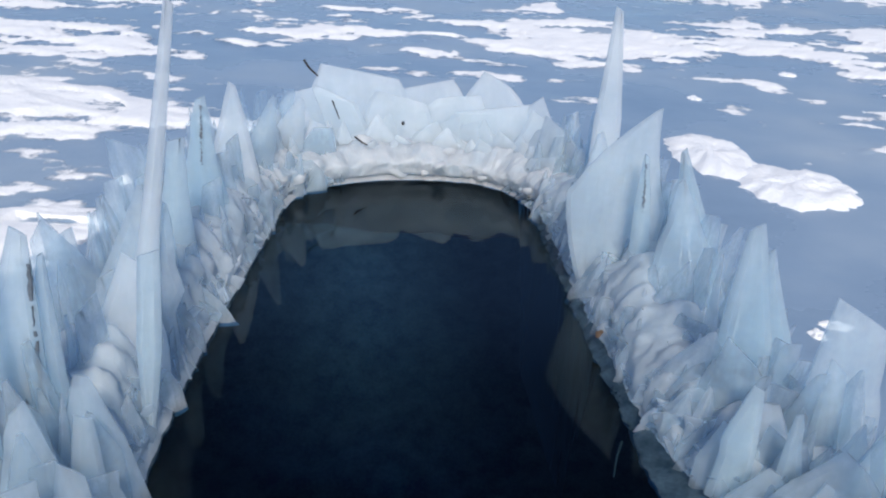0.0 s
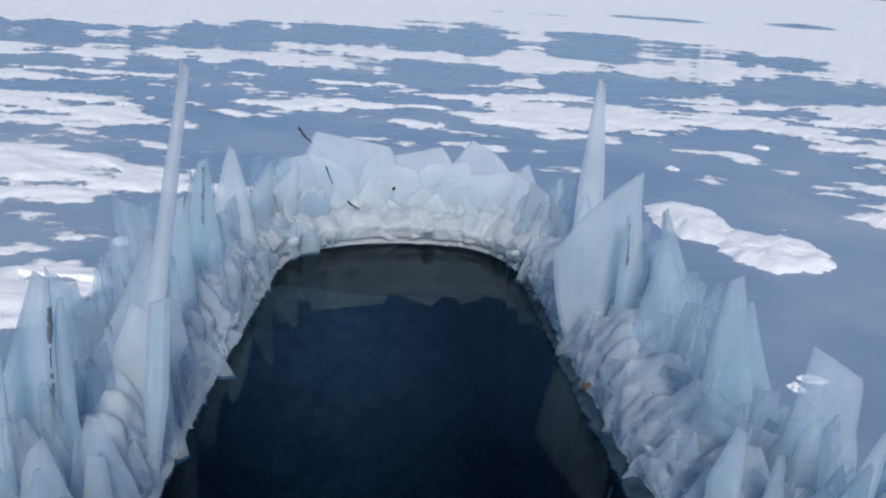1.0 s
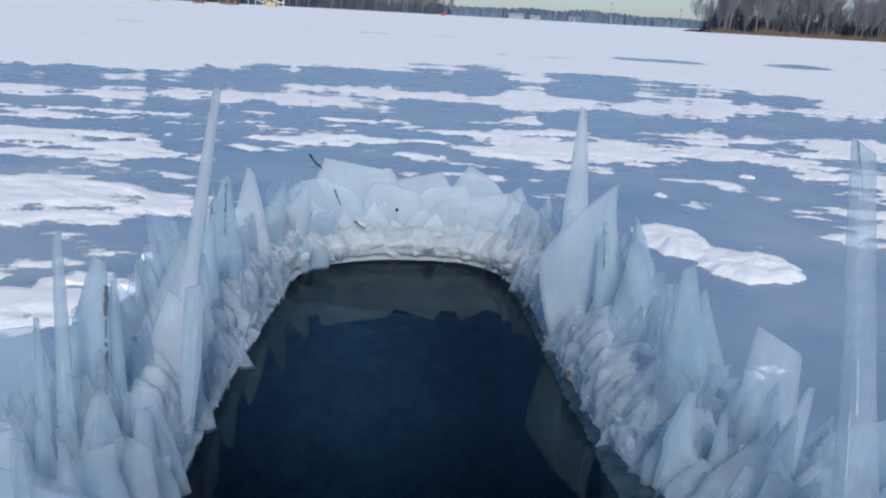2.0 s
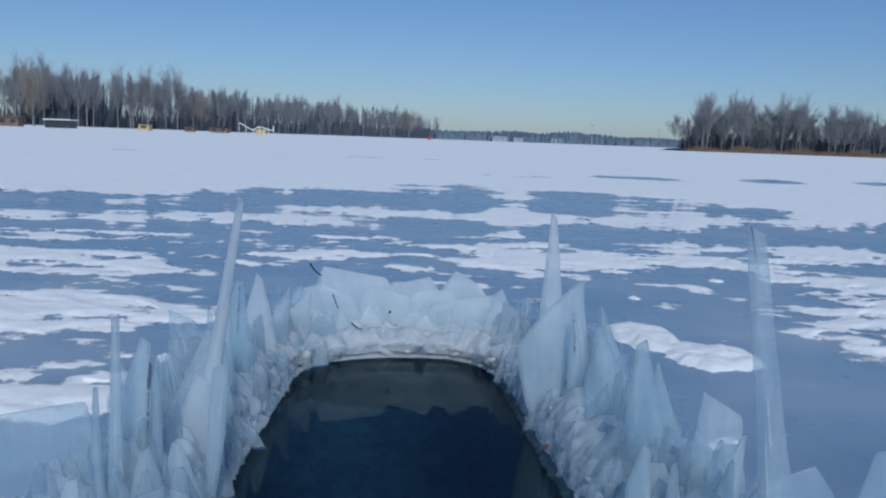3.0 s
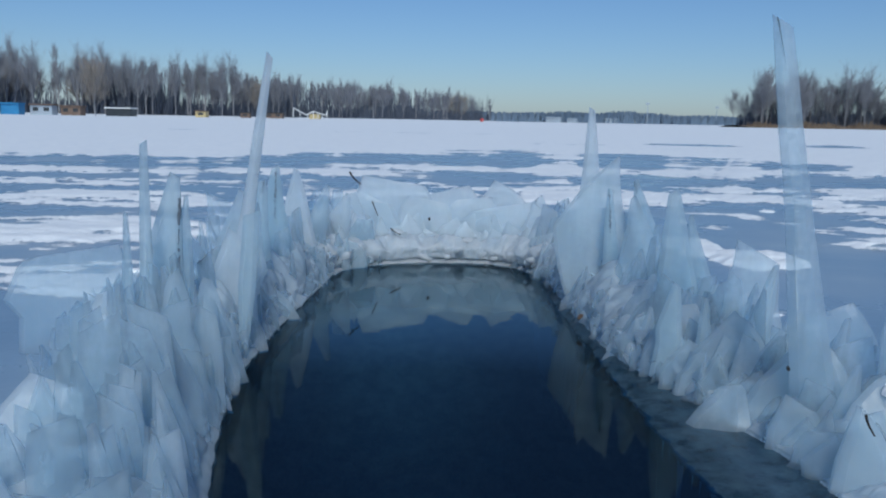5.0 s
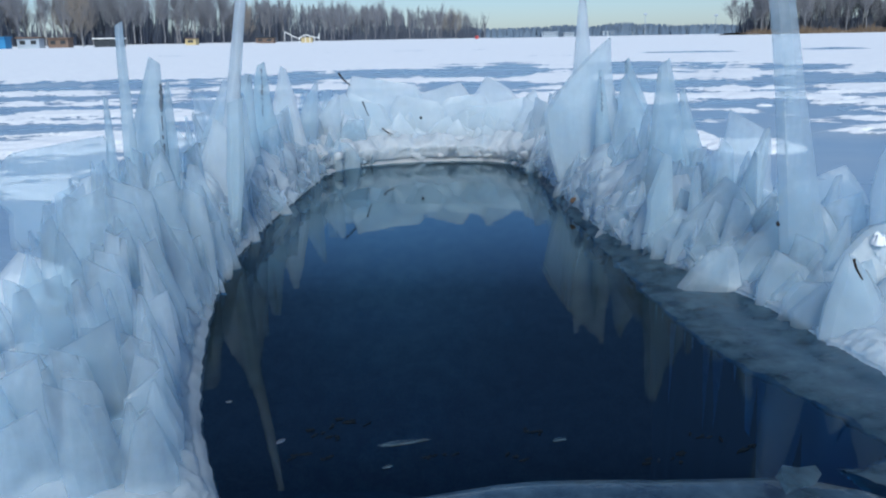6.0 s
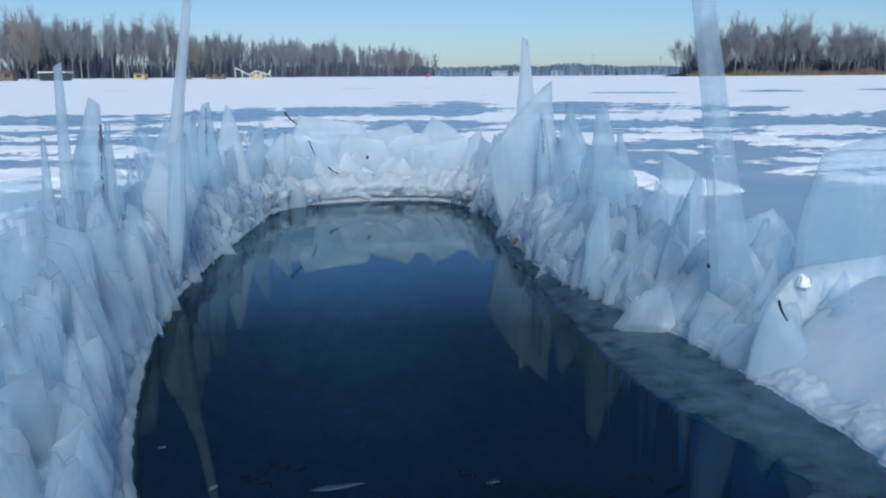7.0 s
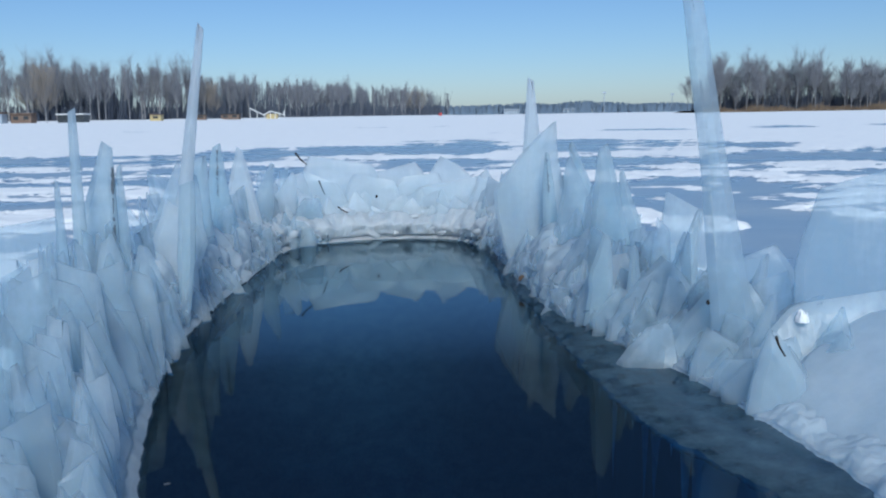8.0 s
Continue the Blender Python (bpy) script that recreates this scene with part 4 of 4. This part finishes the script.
# ---- the far shore ----
def bare_tree(rng, height, spread, steep, limbs, start):
    """A leafless tree: tapered trunk with limbs, and a crown of fine twigs."""
    tv, tf, cv, cf = [], [], [], []
    r = height * 0.008
    n = 6
    line = [Vector((0, 0, -0.5))]
    for k in range(1, n + 1):
        line.append(Vector((rng.gauss(0, 0.015) * height * k / n, rng.gauss(0, 0.015) * height * k / n, height * 0.84 * k / n)))
    for k in range(n):
        tube(tv, tf, line[k], line[k + 1], r * (1 - k / n) + 0.03, r * (1 - (k + 1) / n) + 0.03, 5)
    for i in range(limbs):
        s = start + (0.90 - start) * (i + rng.random()) / limbs
        k = min(n - 1, int(s * n))
        p = line[k].lerp(line[k + 1], s * n - k)
        a = rng.uniform(0, 2 * math.pi)
        reach = spread * height * (1.25 - 0.55 * s) * rng.uniform(0.6, 1.15)
        d = Vector((math.cos(a), math.sin(a), steep * rng.uniform(0.7, 1.4))).normalized()
        q = p + d * reach * 0.55
        e = q + (d + Vector((rng.gauss(0, 0.2), rng.gauss(0, 0.2), 0.45))).normalized() * reach * 0.6
        tube(tv, tf, p, q, r * 0.42 * (1.1 - s), r * 0.28 * (1.1 - s))
        tube(tv, tf, q, e, r * 0.28 * (1.1 - s), 0.03)
        for j in range(10):
            f = rng.uniform(0.1, 1.0)
            b = p.lerp(q, f * 2) if f < 0.5 else q.lerp(e, f * 2 - 1)
            d2 = (d + Vector((rng.gauss(0, 0.5), rng.gauss(0, 0.5), rng.uniform(0.2, 1.1)))).normalized()
            c = b + d2 * reach * rng.uniform(0.3, 0.75)
            tube(cv, cf, b, c, 0.022, 0.010)
            for g in range(10):
                d3 = (d2 + Vector((rng.gauss(0, 0.45), rng.gauss(0, 0.45), rng.uniform(0.0, 0.9)))).normalized()
                b2 = b.lerp(c, rng.uniform(0.2, 1.0))
                wide = d3.orthogonal().normalized()
                wide.rotate(Matrix.Rotation(rng.uniform(0, 6.3), 3, d3))
                c2, k2 = b2 + d3 * reach * rng.uniform(0.25, 0.6), len(cv)
                cv += [b2 - wide * 0.011, b2 + wide * 0.011, c2 + wide * 0.004, c2 - wide * 0.004]
                cf.append((k2, k2 + 1, k2 + 2, k2 + 3))
    return (tv, tf), (cv, cf)


def tree_kind(seed, height, spread, steep, limbs, start, bark, twigs, label):
    (tv, tf), (cv, cf) = bare_tree(random.Random(seed), height, spread, steep, limbs, start)
    t = new("tree")
    for name, v, f, m in (("trunk", tv, tf, bark), ("crown", cv, cf, twigs)):
        new(name, mesh_of(name, v, f, m)).parent = t
    return tagged(t, label, "tree", group="bare trees on the far shore")


KINDS = [tree_kind(1, 16.0, 0.27, 1.8, 24, 0.30, BARK_GREY, TWIGS_GREY, "bare grey broad-crowned tree on the far shore"),
         tree_kind(2, 17.0, 0.14, 2.4, 24, 0.22, BARK_PALE, TWIGS_GREY, "bare slim poplar with a pale trunk on the far shore"),
         tree_kind(3, 15.0, 0.32, 1.5, 24, 0.30, BARK_GREY, TWIGS_GREY, "bare spreading tree on the far shore"),
         tree_kind(4, 16.5, 0.14, 1.8, 20, 0.42, BARK_PALE, TWIGS_GREY, "bare birch-like tree with a tall pale trunk on the shore"),
         tree_kind(5, 13.5, 0.36, 1.2, 34, 0.12, BARK_GREY, TWIGS_TAN, "bare rounded tan willow on the far shore"),
         tree_kind(6, 12.5, 0.30, 1.7, 26, 0.16, BARK_GREY, TWIGS_GREY, "bare many-stemmed tree on the reed island")]
SPOTS = [(-112, 214), (-70, 318), (-140, 212), (-84, 292), (-98.5, 219), (66, 213)]
for t, (x, y) in zip(KINDS, SPOTS):
    t.location = (x, y, 0.4)

SHORE = [(-215, 170), (-165, 195), (-128, 220), (-95, 262), (-60, 318), (-25, 410), (10, 540)]


def shore_at(s):
    s *= len(SHORE) - 1
    k = min(int(s), len(SHORE) - 2)
    p, q = Vector(SHORE[k]), Vector(SHORE[k + 1])
    d = (q - p).normalized()
    return p.lerp(q, s - k), Vector((-d.y, d.x))


rng = random.Random(7)
for k in range(236):
    s = (k + rng.random()) / 236
    p, back = shore_at(s)
    far = rng.random() ** 1.3 * 34 + 3
    p = p + back * far
    kind = rng.choices((0, 1, 2, 3, 4), (4, 4, 2, 6, 0.6) if s > 0.42 else (5, 3, 4, 2, 2.0))[0]
    z = rng.uniform(0.86, 1.12) * (1.08 if s < 0.6 else 0.92)
    copy_thing(KINDS[kind], pose(p.x, p.y, 0.3, 0, 0, rng.uniform(0, 360)) @ Matrix.Diagonal((z, z, z * rng.uniform(0.9, 1.1), 1)))
for k in range(56):
    s = (k + rng.random()) / 56
    x = 62 + 62 * s
    y = 212 + 10 * s + rng.uniform(-2, 12)
    z = rng.uniform(0.58, 0.88) * (1.05 if 0.1 < s < 0.8 else 0.85)
    copy_thing(KINDS[rng.choice((5, 5, 5, 2, 0))], pose(x, y, 0.3, 0, 0, rng.uniform(0, 360)) @ Matrix.Diagonal((z, z, z * 0.95, 1)))


# the deeper rows of the wood, one mass
verts, faces = [], []
SHAPES = [[(c.data, [v.co.copy() for v in c.data.vertices], [tuple(f.vertices) for f in c.data.polygons]) for c in t.children] for t in KINDS[:5]]
for k in range(110):
    s = (k + rng.random()) / 110
    p, back = shore_at(s)
    p = p + back * rng.uniform(22, 60)
    z = rng.uniform(0.85, 1.1)
    m = pose(p.x, p.y, 0.3, 0, 0, rng.uniform(0, 360)) @ Matrix.Diagonal((z, z, z, 1))
    for me, co, fs in SHAPES[rng.choice((0, 0, 2, 2, 1))]:
        at = len(verts)
        verts += [m @ c for c in co]
        faces += [[q + at for q in f] for f in fs]
tagged(new("woodland", mesh_of("woodland", verts, faces, TWIGS_GREY)), "grey leafless wood behind the shore trees", "wood", kind="stuff")


def brush(name, label, category, spots, mat, low, high, wide, seed):
    """A mass of upright stems: spots are (place, scale)."""
    rng = random.Random(seed)
    verts, faces = [], []
    for p, k in spots:
        h = rng.uniform(low, high) * k
        top = p + Vector((rng.gauss(0, 0.12) * h, rng.gauss(0, 0.12) * h, h))
        tube(verts, faces, p, top, wide * rng.uniform(0.6, 1.3), wide * 0.25)
    return tagged(new(name, mesh_of(name, verts, faces, mat)), label, category, kind="stuff")


spots = []
for k in range(9000):
    s = rng.random()
    p, back = shore_at(s)
    p = p + back * rng.uniform(6, 44)
    spots.append((Vector((p.x, p.y, 0.2)), rng.uniform(0.5, 1.0) * (1 + 0.5 * math.sin(s * 40))))
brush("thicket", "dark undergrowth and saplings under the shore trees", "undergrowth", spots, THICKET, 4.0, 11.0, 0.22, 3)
spots = []
for k in range(2600):
    s = rng.random()
    spots.append((Vector((63 + 62 * s, 209.5 + 10 * s + rng.uniform(-1.5, 6), 0.0)), (0.6 + 0.5 * rng.random()) * (0.75 + 0.45 * math.sin(s * 37) * math.sin(s * 11))))
brush("reeds", "dry tan reeds along the island's edge", "reeds", spots, REED, 0.9, 2.1, 0.10, 5)
spots = []
for k in range(2600):
    s = rng.random()
    spots.append((Vector((64 + 62 * s, 216 + 10 * s + rng.uniform(0, 12), 0.0)), 0.6 + 0.5 * rng.random()))
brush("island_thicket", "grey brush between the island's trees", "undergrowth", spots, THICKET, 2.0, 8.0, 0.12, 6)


def bank(name, label, line, height, depth, mat, seed):
    """A low rounded bank along a line of points."""
    verts, faces = [], []
    pts = smooth_line(line, 24, False)
    prof = [(-2.0, -0.1), (0.0, 0.12), (1.5, 0.45), (4.0, 0.8), (depth * 0.5, 1.0), (depth, 0.9), (depth + 8, -0.3)]
    for i, (x, y) in enumerate(pts):
        a, b = pts[max(i - 1, 0)], pts[min(i + 1, len(pts) - 1)]
        t = Vector((b[0] - a[0], b[1] - a[1], 0)).normalized()
        back = Vector((-t.y, t.x, 0))
        for u, z in prof:
            p = Vector((x, y, 0)) + back * (u + 1.2 * noise.noise(Vector((x * 0.2, y * 0.2, u + seed))))
            verts.append(p + Vector((0, 0, z * height * (1 + 0.4 * noise.noise(Vector((x * 0.12, y * 0.12, seed)))))))
    m = len(prof)
    for i in range(len(pts) - 1):
        for j in range(m - 1):
            faces.append((i * m + j, i * m + j + 1, (i + 1) * m + j + 1, (i + 1) * m + j))
    return tagged(new(name, mesh_of(name, verts, faces, mat, True)), label, "shore", kind="structure")


bank("shore", "low snow-covered shore under the trees", SHORE, 0.6, 60, SNOW, 2)
bank("island", "low island of dead reed and earth in the ice", [(62, 209), (82, 212), (104, 216), (127, 222)], 0.6, 12, REED, 4)

# distant wood and town along the horizon
spots = []
for k in range(3600):
    x = rng.uniform(-60, 420)
    spots.append((Vector((x, 1080 + rng.uniform(0, 60) - 0.2 * x, -1.0)), 0.55 + 0.45 * (vnoise(np.array([x * 0.03]), np.array([0.5]), 4)[0] + 0.5)))
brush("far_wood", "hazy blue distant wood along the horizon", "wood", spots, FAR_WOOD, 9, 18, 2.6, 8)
spots = []
for k in range(1300):
    x = rng.uniform(150, 420)
    spots.append((Vector((x * 0.95, 430 + rng.uniform(0, 40), -0.5)), rng.uniform(0.6, 1.0)))
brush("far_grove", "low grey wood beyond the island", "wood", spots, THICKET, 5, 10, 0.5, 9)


def building(x, y, w, d, h, mat, label, roof=None, windows=(0, 0), z=0.0):
    """A plain block with a roof slab and rows of window openings facing the lake."""
    b = new("building")
    b.location = (x, y, z)
    bm = bmesh.new()
    box(bm, -w / 2, w / 2, 0, d, -1.0, h, 0.02 * h)
    part("wall", bm, mat, b)
    bm = bmesh.new()
    box(bm, -w / 2 - 0.04 * w, w / 2 + 0.04 * w, -0.06 * d - 0.2, d * 1.05, h + 0.004, h + 0.12 * h + 0.1, 0.03)
    part("roof", bm, roof or SNOW, b)
    for i in range(windows[0]):
        for j in range(windows[1]):
            cw, ch = w / windows[0], h / windows[1]
            bm = bmesh.new()
            box(bm, -w / 2 + (i + 0.25) * cw, -w / 2 + (i + 0.75) * cw, -0.05, 0.3, (j + 0.3) * ch, (j + 0.75) * ch)
            part("window", bm, DARK_GLASS, b)
    return tagged(b, label, "building")


building(-90.5, 214, 6.2, 4, 1.6, DARK_GLASS, "low dark lakeside shed under a white roof", WHITE_PAINT, (3, 1), 0.3)
building(-85.5, 262, 3.2, 3, 1.5, YELLOW_PAINT, "small yellow kiosk on the shore", BROWN_WOOD, (1, 1), 0.3)
building(-118.5, 204, 4.2, 3, 2.2, BLUE_PAINT, "blue metal container on the shore", BLUE_PAINT, (0, 0), 0.3)
building(-113.6, 206, 4.4, 3, 2.2, BLUE_PAINT, "blue metal container on the shore", BLUE_PAINT, (0, 0), 0.3)
building(-109.5, 213, 5.5, 3, 2.0, CONCRETE, "pale low hut among the shore trees", BROWN_WOOD, (2, 1), 0.4)
building(-103.5, 216, 5.0, 3, 1.8, BROWN_WOOD, "reddish brown boarded hut among the shore trees", BROWN_WOOD, (2, 1), 0.4)
building(-71.5, 296, 6.0, 3, 1.5, BROWN_WOOD, "low dark hut on the shore", DARK_GLASS, (2, 1), 0.3)
building(-78.0, 284, 3.0, 2, 1.4, BROWN_WOOD, "low dark hut on the shore", DARK_GLASS, (1, 1), 0.3)
for x, w, h, n in ((82, 18, 5.5, 6), (104, 12, 4.5, 5), (150, 14, 5, 7), (176, 9, 4.2, 4), (196, 22, 4.6, 8), (262, 14, 4.4, 6), (300, 12, 5, 5)):
    building(x, 1050, w, 14, h, CONCRETE, "pale distant building on the horizon", CONCRETE, (n, 3))


def mast(x, y, h):
    b = new("lamp_mast")
    b.location = (x, y, 0)
    v, f = [], []
    tube(v, f, Vector((0, 0, -1)), Vector((0, 0, h)), 0.5, 0.35, 6)
    new("pole", mesh_of("pole", v, f, CONCRETE)).parent = b
    bm = bmesh.new()
    box(bm, -2, 2, -0.5, 0.5, h - 1.5, h + 0.6, 0.2)
    part("head", bm, CONCRETE, b)
    tagged(b, "distant grey lighting mast", "mast")


mast(190, 1040, 24)
mast(270, 1040, 21)


def water_slide():
    b = new("water_slide")
    b.location = (-66, 302, 0.5)
    tagged(b, "white-painted zigzag slide frame on the shore", "slide")
    top = [(0, 3.3), (4.6, 0.9), (7.0, 2.2), (11.6, 0.9), (11.8, 2.4)]
    for (x0, z0), (x1, z1) in zip(top, top[1:]):
        v, f = [], []
        tube(v, f, Vector((x0, 0, z0)), Vector((x1, 0, z1)), 0.17, 0.17, 6)
        new("chute", mesh_of("chute", v, f, WHITE_PAINT)).parent = b
    for x, z in ((0, 3.3), (2.4, 2.0), (5.0, 1.2), (7.0, 2.2), (8.6, 1.7), (10.2, 1.3), (11.8, 2.4)):
        v, f = [], []
        tube(v, f, Vector((x, 0, -0.6)), Vector((x, 0, z)), 0.12, 0.12, 6)
        new("post", mesh_of("post", v, f, WHITE_PAINT)).parent = b
    bm = bmesh.new()
    box(bm, 5.4, 9.2, 0.6, 2.4, -0.6, 1.3, 0.05)
    part("platform", bm, YELLOW_PAINT, b)


water_slide()
flake("buoy", "small red buoy lying on the far ice", "buoy", (-1.0, 400, 0.1), (0.9, 0.9), RED_PAINT, 12, 1.3)


# ---- thick snow clumps on the ice, right of the hole ----
def clump(label, x, y, rx, ry, h, seed):
    verts, faces = [], []
    n, rings = 72, 9
    for j in range(rings):
        f = j / (rings - 1)
        for i in range(n):
            a = 2 * math.pi * i / n
            c, s = math.cos(a), math.sin(a)
            r = 1 + 0.2 * noise.fractal(Vector((c * 1.6, s * 1.6, seed)), 0.7, 2.1, 6) + 0.12 * noise.noise(Vector((c * 9, s * 9, seed)))
            z = h * (1 - f ** 5) * (0.8 + 0.5 * noise.fractal(Vector((c * f * 2.5, s * f * 2.5, seed + 5)), 1.0, 2.0, 5))
            verts.append((rx * r * f * c, ry * r * f * s, z - 0.006))
    for j in range(rings - 1):
        for i in range(n):
            k = (i + 1) % n
            faces.append((j * n + i, j * n + k, (j + 1) * n + k, (j + 1) * n + i))
    ob = new("snow_clump", mesh_of("snow_clump", verts, faces, SNOW, True))
    ob.location = (x, y, 0.035)
    return tagged(ob, label, "snow", group="snow clumps on the lake ice")


clump("thick ragged clump of white snow lying on bare ice", 1.01, 3.40, 0.155, 0.29, 0.035, 3)
clump("thick ragged clump of white snow lying on bare ice", 1.19, 3.07, 0.215, 0.22, 0.035, 8)
clump("tiny clump of snow alone on bare ice", -0.866, 2.79, 0.025, 0.03, 0.02, 12)
clump("tiny clump of snow alone on bare ice", 1.182, 4.33, 0.04, 0.05, 0.015, 14)
clump("tiny clump of snow alone on bare ice", 1.862, 5.06, 0.05, 0.06, 0.015, 16)
clump("small clump of snow lying on bare ice behind the rim", 0.872, 2.04, 0.022, 0.03, 0.014, 18)
clump("small clump of snow lying on bare ice behind the rim", 0.93, 2.09, 0.045, 0.03, 0.010, 20)
clump("small white knob of snow stuck on a sheet of ice", 0.781, 1.06, 0.012, 0.012, 0.018, 22).location.z = 0.138
